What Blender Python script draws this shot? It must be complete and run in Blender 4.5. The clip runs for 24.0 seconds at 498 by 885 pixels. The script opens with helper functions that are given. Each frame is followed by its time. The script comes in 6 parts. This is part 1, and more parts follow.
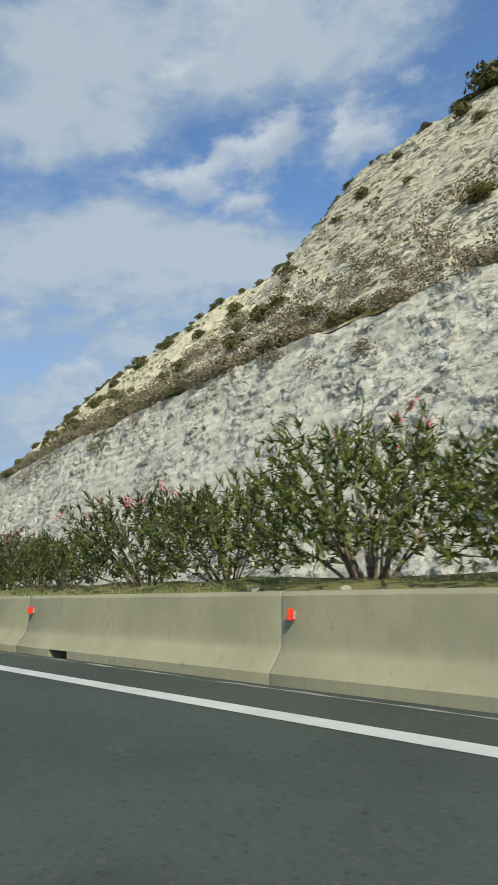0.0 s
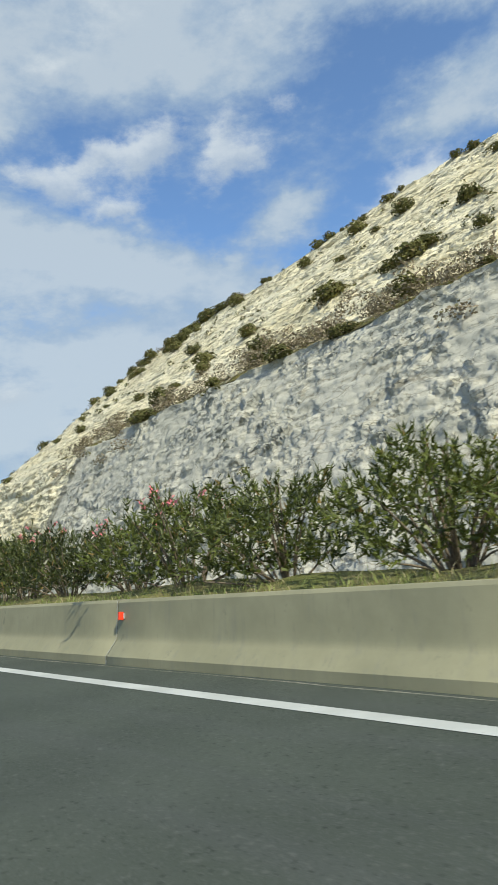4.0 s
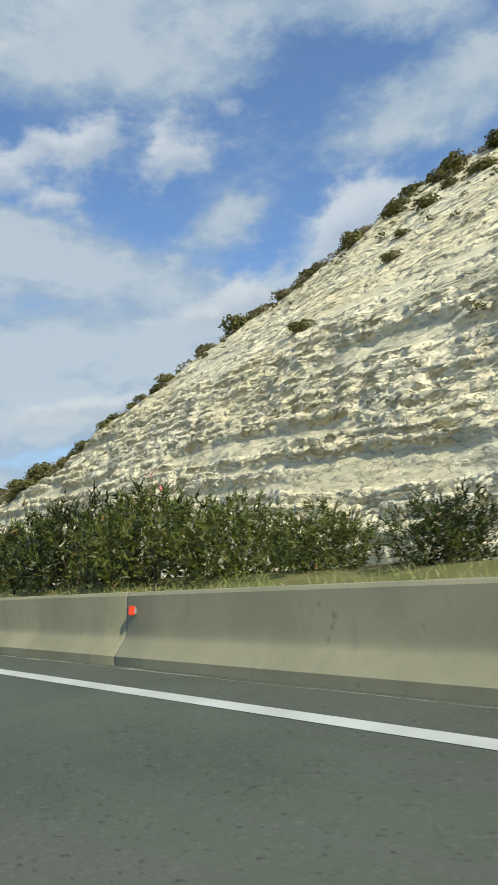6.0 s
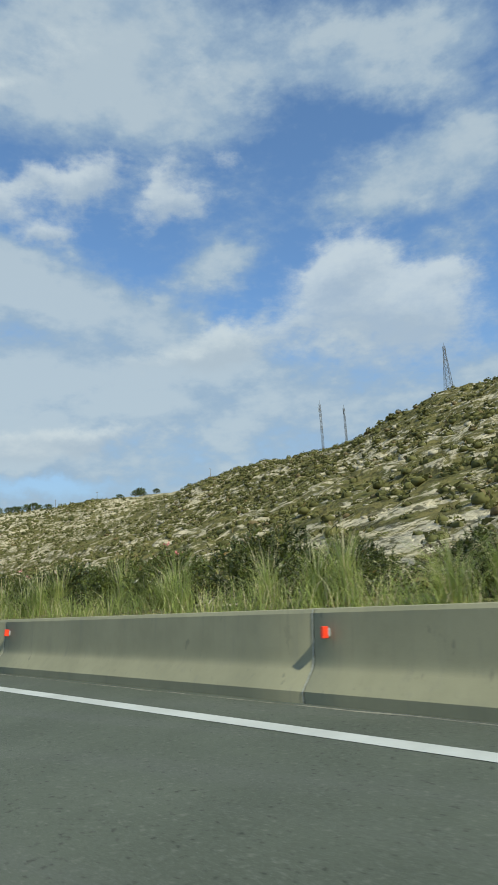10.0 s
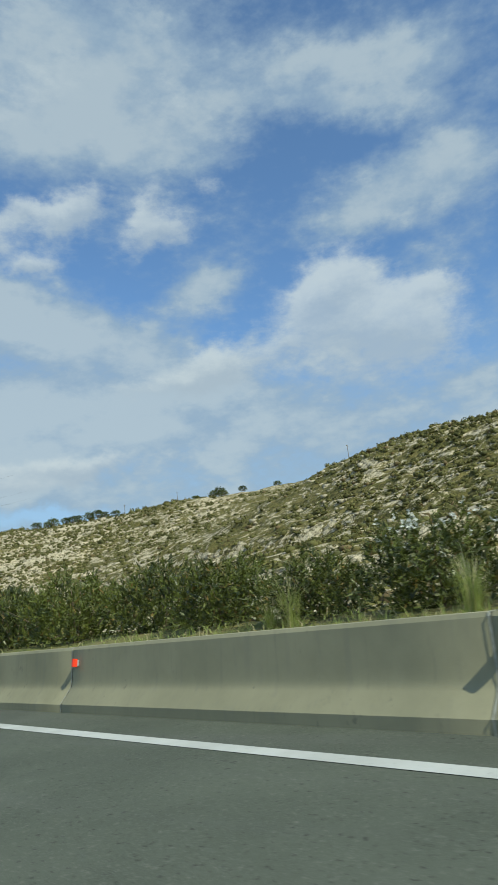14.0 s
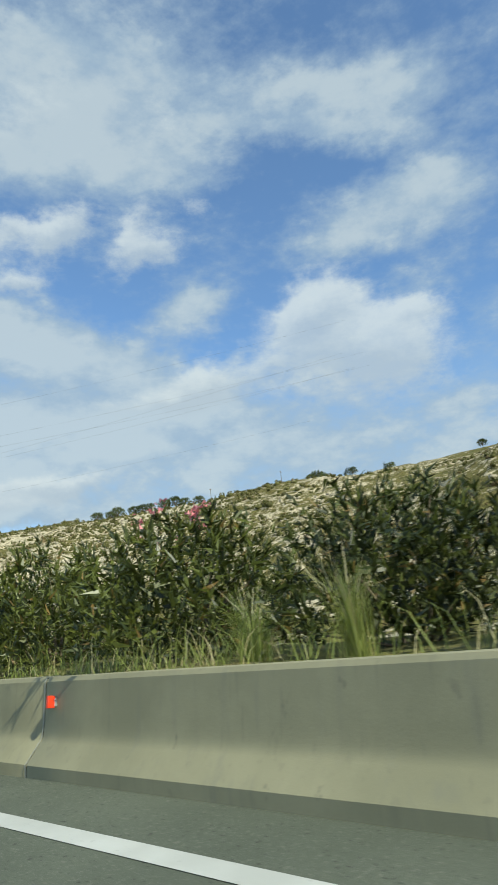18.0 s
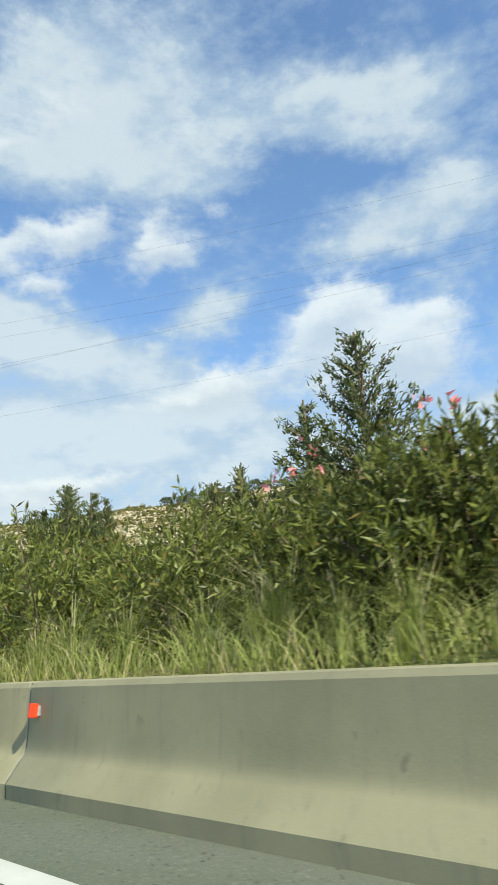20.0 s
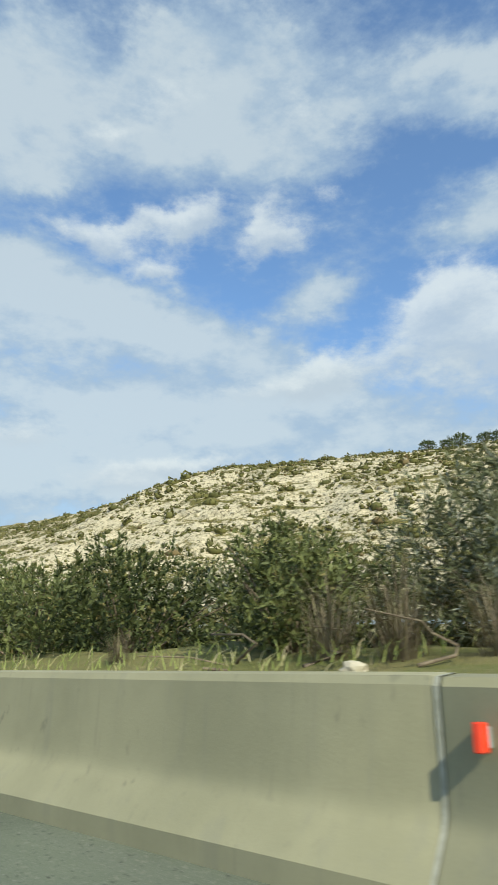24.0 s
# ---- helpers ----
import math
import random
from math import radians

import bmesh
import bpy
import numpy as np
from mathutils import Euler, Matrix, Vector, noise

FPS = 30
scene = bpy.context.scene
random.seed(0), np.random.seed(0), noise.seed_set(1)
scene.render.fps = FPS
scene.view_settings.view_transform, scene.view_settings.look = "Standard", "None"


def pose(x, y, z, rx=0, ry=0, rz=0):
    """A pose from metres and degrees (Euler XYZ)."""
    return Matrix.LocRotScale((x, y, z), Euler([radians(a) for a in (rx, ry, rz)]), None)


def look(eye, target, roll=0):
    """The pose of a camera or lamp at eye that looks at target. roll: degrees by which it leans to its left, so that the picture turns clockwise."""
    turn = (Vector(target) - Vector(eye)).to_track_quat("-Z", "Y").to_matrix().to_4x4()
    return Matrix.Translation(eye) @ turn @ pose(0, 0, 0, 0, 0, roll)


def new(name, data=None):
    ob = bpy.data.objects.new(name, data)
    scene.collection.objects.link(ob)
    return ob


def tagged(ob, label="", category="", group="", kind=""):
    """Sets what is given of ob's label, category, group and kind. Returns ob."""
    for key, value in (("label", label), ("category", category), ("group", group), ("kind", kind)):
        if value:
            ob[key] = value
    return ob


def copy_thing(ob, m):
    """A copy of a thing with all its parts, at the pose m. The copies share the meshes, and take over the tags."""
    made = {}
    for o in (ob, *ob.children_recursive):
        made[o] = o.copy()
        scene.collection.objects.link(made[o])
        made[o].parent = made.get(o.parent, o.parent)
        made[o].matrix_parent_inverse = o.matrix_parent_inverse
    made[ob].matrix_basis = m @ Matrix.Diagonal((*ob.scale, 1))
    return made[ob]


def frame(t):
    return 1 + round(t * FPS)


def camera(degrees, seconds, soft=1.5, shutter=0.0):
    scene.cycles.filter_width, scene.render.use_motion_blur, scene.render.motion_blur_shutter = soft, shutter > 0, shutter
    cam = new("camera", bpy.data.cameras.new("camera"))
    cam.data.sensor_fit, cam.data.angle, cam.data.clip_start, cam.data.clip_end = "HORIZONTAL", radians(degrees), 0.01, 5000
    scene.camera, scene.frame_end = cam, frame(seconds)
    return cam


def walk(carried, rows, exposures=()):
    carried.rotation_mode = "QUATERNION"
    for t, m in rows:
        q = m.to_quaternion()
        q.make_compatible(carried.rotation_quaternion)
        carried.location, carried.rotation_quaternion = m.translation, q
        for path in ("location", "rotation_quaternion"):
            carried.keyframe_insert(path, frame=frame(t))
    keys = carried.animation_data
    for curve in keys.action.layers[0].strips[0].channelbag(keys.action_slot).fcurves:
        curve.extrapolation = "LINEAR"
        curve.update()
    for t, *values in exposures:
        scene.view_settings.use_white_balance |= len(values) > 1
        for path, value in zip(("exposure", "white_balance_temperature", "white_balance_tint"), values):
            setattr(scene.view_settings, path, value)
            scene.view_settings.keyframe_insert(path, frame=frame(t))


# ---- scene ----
# the camera's way: seconds, place in metres, turn in degrees
ROWS = [
    (0.0, -4.29, -0.89, 1.348, 100.03, 7.65, -32.18),
    (0.5, -6.57, 11.22, 1.897, 99.63, 7.09, -33.06),
    (1.0, -8.45, 23.41, 2.388, 99.82, 7.92, -34.06),
    (1.5, -9.90, 35.65, 2.819, 99.69, 7.74, -35.69),
    (2.0, -10.95, 47.95, 3.197, 99.76, 7.51, -37.36),
    (2.5, -11.62, 60.30, 3.529, 100.60, 7.79, -38.92),
    (3.0, -11.94, 72.68, 3.819, 100.62, 7.48, -40.49),
    (3.5, -11.91, 85.06, 4.068, 99.79, 7.76, -42.29),
    (4.0, -11.54, 97.44, 4.276, 99.38, 8.17, -43.79),
    (4.5, -10.86, 109.80, 4.450, 99.35, 8.65, -45.03),
    (5.0, -9.91, 122.13, 4.600, 99.40, 8.79, -46.33),
    (5.5, -8.74, 134.42, 4.730, 99.25, 8.19, -47.94),
    (6.0, -7.38, 146.67, 4.840, 98.84, 6.74, -49.89),
    (6.5, -5.84, 158.90, 4.923, 99.35, 5.88, -51.35),
    (7.0, -4.18, 171.13, 4.976, 99.23, 5.39, -51.90),
    (7.5, -2.44, 183.39, 4.999, 99.96, 5.10, -51.74),
    (8.0, -0.60, 195.63, 4.992, 100.95, 4.72, -52.54),
    (8.5, 1.36, 207.82, 4.956, 101.18, 6.36, -52.39),
    (9.0, 3.36, 219.96, 4.889, 101.18, 4.74, -53.07),
    (9.5, 5.38, 232.09, 4.795, 102.51, 4.25, -52.48),
    (10.0, 7.41, 244.19, 4.684, 102.38, 3.18, -52.81),
    (10.5, 9.48, 256.29, 4.565, 102.42, 2.62, -53.05),
    (11.0, 11.63, 268.36, 4.441, 102.24, 1.99, -53.30),
    (11.5, 13.85, 280.44, 4.310, 101.93, 1.35, -53.52),
    (12.0, 16.08, 292.54, 4.173, 101.86, 1.21, -53.60),
    (12.5, 18.30, 304.64, 4.032, 102.40, 2.09, -53.38),
    (13.0, 20.49, 316.76, 3.898, 103.57, 4.09, -52.87),
    (13.5, 22.68, 328.88, 3.779, 103.87, 4.98, -52.00),
    (14.0, 24.89, 340.99, 3.677, 104.21, 5.88, -52.68),
    (14.5, 27.11, 353.09, 3.591, 104.45, 5.44, -53.15),
    (15.0, 29.33, 365.17, 3.523, 105.03, 5.40, -53.21),
    (15.5, 31.54, 377.26, 3.471, 105.68, 5.80, -53.13),
    (16.0, 33.73, 389.37, 3.436, 105.36, 4.88, -53.22),
    (16.5, 35.94, 401.52, 3.411, 105.19, 4.99, -53.49),
    (17.0, 38.11, 413.65, 3.393, 105.11, 4.08, -54.32),
    (17.5, 40.23, 425.75, 3.377, 105.18, 5.17, -54.45),
    (18.0, 42.25, 437.82, 3.359, 105.71, 5.79, -54.01),
    (18.5, 44.19, 449.89, 3.337, 106.61, 5.96, -53.07),
    (19.0, 46.05, 461.99, 3.311, 107.31, 5.78, -52.33),
    (19.5, 47.87, 474.11, 3.284, 107.20, 5.39, -52.23),
    (20.0, 49.62, 486.25, 3.254, 106.13, 4.80, -52.71),
    (20.5, 51.26, 498.43, 3.213, 106.58, 4.16, -52.76),
    (21.0, 52.65, 510.66, 3.148, 105.96, 3.13, -51.53),
    (21.5, 53.70, 522.93, 3.048, 106.17, 1.65, -50.18),
    (22.0, 54.42, 535.24, 2.908, 105.93, 2.00, -48.40),
    (22.5, 54.88, 547.59, 2.728, 105.21, 1.09, -47.17),
    (23.0, 55.09, 559.97, 2.504, 105.06, 0.23, -46.47),
    (23.5, 55.02, 572.41, 2.233, 105.98, 1.03, -45.22),
    (24.0, 54.65, 584.90, 1.910, 105.27, 0.76, -44.64),
]
cam = camera(40.8, 24.0, soft=1.6, shutter=0.03)
walk(cam, [(r[0], pose(*r[1:])) for r in ROWS],
     exposures=[(0.0, -0.26, 6350, 2), (1.5, -0.20, 6400, 2), (3.0, -0.10, 6350, 1), (6.0, -0.16, 6450, 1), (7.0, -0.30, 6400, 0), (8.0, -0.24, 6400, -1), (9.0, -0.22, 6350, -2), (14.0, -0.30, 6200, -5),
                (15.0, -0.10, 6200, -4), (16.0, 0.12, 6550, -2), (17.0, -0.22, 6250, -5), (18.0, -0.08, 6400, -4), (20.0, 0.27, 6700, -2), (21.0, 0.36, 6600, -1), (22.0, 0.02, 6400, -3), (24.0, 0.04, 6500, -2)])

# ---- light ----
SUN_AZ, SUN_EL = radians(196.0), radians(40.0)
sun_way = Vector((math.sin(SUN_AZ) * math.cos(SUN_EL), math.cos(SUN_AZ) * math.cos(SUN_EL), math.sin(SUN_EL)))
sun = new("sun", bpy.data.lights.new("sun", "SUN"))
sun.data.energy, sun.data.angle, sun.data.color = 5.0, radians(0.6), (1.0, 0.92, 0.77)
sun.matrix_world = look(sun_way * 400, (0, 0, 0))


class Nodes:
    """A short way to write node trees."""

    def __init__(self, tree):
        self.tree = tree
        tree.nodes.clear()

    def add(self, kind, *links, **values):
        n = self.tree.nodes.new(kind)
        for key, v in values.items():
            if key == "op":
                n.operation = v
            elif key == "blend":
                n.blend_type = v
            elif key == "sky":
                n.sky_type = v
            elif key == "feature":
                n.feature = v
            elif key == "dims":
                n.noise_dimensions = v
            elif key == "clamp":
                n.use_clamp = v
            elif key == "dtype":
                n.data_type = v
            elif key == "attr":
                n.attribute_name = v
            else:
                n.inputs[key.replace("_", " ")].default_value = v
        for i, v in enumerate(links):
            if v is None:
                continue
            if isinstance(v, bpy.types.NodeSocket):
                self.tree.links.new(v, n.inputs[i])
            else:
                n.inputs[i].default_value = v
        return n

    def math(self, op, a, b=0.0, c=0.0):
        return self.add("ShaderNodeMath", a, b, c, op=op).outputs[0]

    def vmath(self, op, a, b=(0, 0, 0)):
        return self.add("ShaderNodeVectorMath", a, b, op=op).outputs[0]

    def noise(self, vec, scale, detail=4.0, rough=0.55):
        n = self.add("ShaderNodeTexNoise", Scale=scale, Detail=detail, Roughness=rough)
        if vec is not None:
            self.tree.links.new(vec, n.inputs["Vector"])
        return n

    def ramp(self, fac, lo, hi):
        """0 below lo, 1 above hi, smooth between."""
        n = self.tree.nodes.new("ShaderNodeMapRange")
        n.interpolation_type = "SMOOTHSTEP"
        self.tree.links.new(fac, n.inputs[0])
        n.inputs[1].default_value, n.inputs[2].default_value = lo, hi
        return n.outputs[0]

    def mix(self, fac, a, b, blend="MIX"):
        n = self.tree.nodes.new("ShaderNodeMix")
        n.data_type, n.blend_type = "RGBA", blend
        for k, v in ((0, fac), (6, a), (7, b)):
            if isinstance(v, bpy.types.NodeSocket):
                self.tree.links.new(v, n.inputs[k])
            else:
                n.inputs[k].default_value = (*v, 1) if isinstance(v, tuple) and len(v) == 3 else v
        return n.outputs[2]


# clouds on a plane that faces compass bearing 50 degrees, 28 degrees up: right, up, half width, half height (hundredths of the distance), tilt in degrees, weight
HEAPS = [
    (-15.2, 10.4, 4.6, 2.3, 25, 1.35),
    (-21.7, 11.4, 2.5, 1.3, -13, 0.80),
    (-23.6, 10.0, 3.5, 1.0, 8, 0.50),
    (-3.7, 7.5, 4.6, 2.2, 13, 1.10),
    (-4.3, 11.3, 3.8, 1.6, 45, 0.75),
    (3.7, 12.8, 2.0, 1.5, -4, 0.60),
    (-21.2, 3.6, 3.4, 1.3, 2, 1.10),
    (-30.0, 9.5, 6.6, 2.1, -15, 0.85),
    (-26.9, 7.0, 3.3, 1.8, -23, 0.60),
    (0.7, 23.7, 2.9, 2.7, -1, 0.55),
    (-26.5, 22.5, 3.6, 1.6, -9, 0.80),
    (-16.5, 26.4, 5.8, 3.2, 14, 0.55),
    (2.9, -12.4, 4.2, 2.6, 8, 1.35),
    (-1.6, -15.0, 3.8, 1.7, -2, 0.70),
    (-9.5, -14.7, 4.2, 1.3, -2, 0.50),
]
TOWER = [
    (22.5, -0.9, 5.2, 3.3, 8, 1.20),
    (18.0, -4.0, 3.7, 2.6, 18, 0.80),
    (30.0, -5.4, 8.0, 3.8, -2, 0.95),
    (36.1, -2.9, 4.2, 1.8, 8, 0.80),
    (23.5, -8.6, 10.5, 4.2, -2, 0.85),
    (33.9, -10.2, 7.0, 3.6, -2, 0.75),
    (13.3, -10.3, 5.0, 1.8, 24, 0.45),
    (23.1, -15.0, 14.7, 3.4, -2, 0.45),
    (-22.3, -26.2, 12.0, 1.5, 0, 1.0),
    (-18.1, -27.4, 3.4, 1.4, -3, 0.60),
    (-54.5, -14.1, 6.0, 1.9, -12, 0.80),
    (-44.6, -19.8, 5.5, 2.3, -2, 0.70),
    (-29.1, -28.7, 6.8, 1.5, -2, 0.80),
]
VEILS = [
    (-7.0, 27.1, 14.6, 9.0, -4, 1.00),
    (-5.9, 18.7, 13.3, 3.3, -7, 0.70),
    (-14.3, 34.7, 8.4, 4.1, 4, 0.40),
    (-18.7, 23.9, 8.9, 5.0, -1, 0.45),
    (25.9, 26.6, 15.7, 4.2, -3, 0.62),
    (35.9, 29.2, 6.2, 3.4, 8, 0.50),
    (22.9, 22.8, 14.3, 2.1, -5, 0.50),
    (33.7, 11.9, 10.4, 4.1, 12, 1.00),
    (24.8, 7.5, 8.9, 2.5, 13, 0.70),
    (40.0, 15.5, 5.6, 3.7, 8, 0.50),
    (2.8, -0.0, 6.0, 2.0, 26, 0.75),
    (4.5, -1.2, 5.2, 2.6, 17, 0.55),
    (8.1, 16.1, 4.7, 1.1, -1, 0.35),
    (36.8, 0.3, 3.6, 1.7, -1, 0.35),
]
BANKS = [
    (-30.0, -2.2, 19.5, 4.0, -20, 1.10),
    (-9.0, -7.5, 13.4, 2.7, -17, 0.70),
    (-38.8, 1.4, 20.9, 4.5, -17, 0.90),
    (-56.9, 3.9, 15.2, 6.0, -14, 0.80),
    (-51.6, -6.6, 22.5, 5.4, -13, 0.50),
    (-42.9, 28.5, 12.6, 5.9, -21, 1.00),
    (-49.2, 22.4, 10.7, 4.4, -12, 0.90),
    (-37.8, 17.5, 6.0, 1.8, -8, 0.45),
    (-42.0, 8.6, 4.9, 2.1, -15, 0.70),
    (-36.0, 32.2, 8.8, 7.7, -4, 0.90),
    (-39.6, 17.6, 7.5, 1.8, -4, 0.60),
    (2.8, -22.1, 37.1, 4.8, -2, 0.75),
    (-20.8, -16.3, 35.8, 5.2, -2, 0.75),
    (-17.9, -16.1, 16.7, 2.7, -2, 0.45),
]
LOW_BANKS = [
    (-43.1, -22.6, 18.1, 4.1, -2, 0.90),
    (-55.9, -24.2, 14.6, 4.9, -10, 0.80),
    (-38.0, -26.5, 18.1, 2.3, -2, 0.70),
    (-29.5, -29.7, 13.9, 2.7, -7, 0.60),
    (43.1, -17.5, 5.4, 2.6, -2, 0.60),
]
GAPS = [
    (15.1, 15.8, 7.1, 4.3, 8, -0.39),
    (11.8, 2.5, 5.4, 5.6, 58, -0.52),
    (5.0, -6.9, 7.4, 2.3, 23, -0.39),
    (-13.2, 1.5, 6.2, 3.1, -26, -0.33),
    (27.8, 17.5, 11.1, 1.5, 8, -0.26),
    (42.1, -9.7, 2.2, 5.0, -2, -0.33),
    (-27.2, -33.4, 12.1, 1.4, -3, -1.00),
    (12.8, 14.8, 4.3, 7.0, 57, -0.33),
    (-33.2, 14.8, 9.9, 1.7, -13, -0.26),
    (31.8, 7.6, 1.5, 0.9, -1, -0.23),
    (-24.4, 35.5, 3.6, 4.5, 51, -0.26),
    (-9.6, -3.3, 5.0, 1.5, -3, -0.20),
]


def cloud_field(k, banks, u, v, total=None, lift=None):
    """Adds soft ovals up; lift tells how high in its oval a place is."""
    for a, e, w, h, tilt, power in banks:
        c, s = math.cos(radians(tilt)), math.sin(radians(tilt))
        da, de = k.math("SUBTRACT", u, a), k.math("SUBTRACT", v, e)
        p = k.math("MULTIPLY_ADD", da, c / w, k.math("MULTIPLY", de, s / w))
        q = k.math("MULTIPLY_ADD", da, -s / h, k.math("MULTIPLY", de, c / h))
        r2 = k.math("MULTIPLY_ADD", p, p, k.math("MULTIPLY", q, q))
        g = k.math("MULTIPLY", k.math("POWER", 2.718, k.math("MULTIPLY", r2, -0.75)), power)
        total = g if total is None else k.math("ADD", total, g)
        lift = k.math("MULTIPLY", g, q) if lift is None else k.math("MULTIPLY_ADD", g, q, lift)
    return total, lift


def sky_world():
    """Blue sky with broken cumulus: crisp white heaps in front of softer grey veils."""
    world = bpy.data.worlds.new("sky")
    scene.world = world
    world.use_nodes = True
    k = Nodes(world.node_tree)
    sky = k.add("ShaderNodeTexSky", sky="NISHITA")
    sky.sun_disc, sky.sun_elevation, sky.sun_rotation = False, SUN_EL, SUN_AZ
    sky.air_density, sky.dust_density, sky.ozone_density, sky.altitude = 1.0, 0.6, 2.5, 50
    way = k.add("ShaderNodeTexCoord").outputs["Generated"]
    el = k.math("MULTIPLY", k.math("ARCSINE", k.add("ShaderNodeSeparateXYZ", way).outputs[2]), 57.2958)
    fwd = Vector((math.sin(radians(50)) * math.cos(radians(28)), math.cos(radians(50)) * math.cos(radians(28)), math.sin(radians(28))))
    right = Vector((math.cos(radians(50)), -math.sin(radians(50)), 0.0))

    def along_axis(axis):
        return k.add("ShaderNodeVectorMath", way, tuple(axis), op="DOT_PRODUCT").outputs["Value"]
    ahead = along_axis(fwd)
    near = k.math("MAXIMUM", ahead, 0.15)
    curl = k.vmath("SUBTRACT", k.noise(way, 11.0, 3.0, 0.55).outputs["Color"], (0.5, 0.5, 0.5))
    frill = k.vmath("SUBTRACT", k.noise(way, 34.0, 4.0, 0.6).outputs["Color"], (0.5, 0.5, 0.5))
    ca, fa = k.add("ShaderNodeSeparateXYZ", curl), k.add("ShaderNodeSeparateXYZ", frill)
    u = k.math("DIVIDE", k.math("MULTIPLY", along_axis(right), 100.0), near)
    v = k.math("DIVIDE", k.math("MULTIPLY", along_axis(right.cross(fwd)), 100.0), near)
    u = k.math("MULTIPLY_ADD", ca.outputs[0], 2.6, k.math("MULTIPLY_ADD", fa.outputs[0], 3.2, u))
    v = k.math("MULTIPLY_ADD", ca.outputs[1], 2.4, k.math("MULTIPLY_ADD", fa.outputs[1], 2.8, v))
    heaps, lift = cloud_field(k, HEAPS + TOWER, u, v)
    veils, _ = cloud_field(k, VEILS + BANKS + LOW_BANKS + GAPS, u, v)
    flat = k.vmath("MULTIPLY", way, (1, 1, 2.0))
    broad = k.noise(flat, 3.2, 3.0, 0.5).outputs["Fac"]
    mid = k.noise(flat, 9.0, 5.0, 0.6).outputs["Fac"]
    fine = k.noise(flat, 30.0, 6.0, 0.62).outputs["Fac"]
    # away from the view the broken cover goes on at random
    inview = k.ramp(ahead, 0.55, 0.72)
    heaps = k.mix(inview, k.math("MULTIPLY_ADD", broad, 2.2, -0.95), heaps)
    veils = k.mix(inview, k.math("MULTIPLY_ADD", mid, 0.8, -0.35), veils)
    low = k.math("MULTIPLY", k.math("SUBTRACT", 1.0, k.ramp(el, 6.0, 17.0)), k.ramp(el, 2.0, 6.5))
    veil_cover = k.math("MULTIPLY_ADD", k.math("SUBTRACT", mid, 0.45), 1.7, k.math("MULTIPLY_ADD", k.math("SUBTRACT", fine, 0.47), 0.8, veils))
    veil_cover = k.math("ADD", k.math("MULTIPLY_ADD", low, 0.75, veil_cover), 0.10)
    heap_cover = k.math("MULTIPLY_ADD", k.math("SUBTRACT", fine, 0.47), 1.1, heaps)
    veil_mask = k.ramp(veil_cover, -0.05, 1.05)
    heap_mask = k.ramp(heap_cover, 0.12, 1.12)
    blue = k.mix(1.0, sky.outputs[0], (1.62, 1.80, 2.08), "MULTIPLY")
    haze = k.math("SUBTRACT", 1.0, k.ramp(el, 2.0, 26.0))
    blue = k.mix(k.math("MULTIPLY", haze, 0.75), blue, k.mix(k.ramp(el, 3.0, 9.0), (3.3, 4.1, 5.4), (4.3, 5.2, 6.6)))
    thick = k.ramp(k.math("MULTIPLY_ADD", k.math("SUBTRACT", mid, 0.5), 2.2, veil_cover), 0.5, 1.6)
    veil = k.mix(thick, (4.2, 5.15, 6.75), (6.0, 6.55, 7.5))
    col = k.mix(k.math("MULTIPLY_ADD", veil_mask, 0.84, 0.05), blue, veil)
    # sunlit tops, greyer bases
    lit = k.ramp(k.math("MULTIPLY_ADD", k.math("SUBTRACT", fine, 0.5), 1.0, lift), -0.55, 0.75)
    heap = k.mix(lit, (5.3, 5.9, 7.1), (7.9, 8.1, 8.7))
    col = k.mix(k.math("MULTIPLY", heap_mask, 0.80), col, heap)
    back = k.add("ShaderNodeBackground", col, 0.10)
    k.add("ShaderNodeOutputWorld", back.outputs[0])


sky_world()

# ---- materials ----


def surface(name, build, rough=0.9, metal=0.0, spec=0.3, through_light=0.0):
    """build(k, where) gives colour and, at will, height and roughness sockets."""
    m = bpy.data.materials.new(name)
    m.use_nodes = True
    k = Nodes(m.node_tree)
    bsdf = k.add("ShaderNodeBsdfPrincipled")
    bsdf.inputs["Roughness"].default_value, bsdf.inputs["Metallic"].default_value = rough, metal
    bsdf.inputs["Specular IOR Level"].default_value = spec
    where = k.add("ShaderNodeNewGeometry").outputs["Position"]
    col, height, depth = build(k, where)
    if isinstance(col, bpy.types.NodeSocket):
        k.tree.links.new(col, bsdf.inputs["Base Color"])
    else:
        bsdf.inputs["Base Color"].default_value = (*col, 1)
    if height is not None:
        bump = k.add("ShaderNodeBump", Strength=1.0, Distance=depth)
        k.tree.links.new(height, bump.inputs["Height"])
        k.tree.links.new(bump.outputs[0], bsdf.inputs["Normal"])
    last = bsdf.outputs[0]
    if through_light:
        thin = k.add("ShaderNodeBsdfTranslucent", col if isinstance(col, bpy.types.NodeSocket) else (*col, 1))
        last = k.add("ShaderNodeMixShader", through_light, last, thin.outputs[0]).outputs[0]
    k.add("ShaderNodeOutputMaterial", last)
    return m


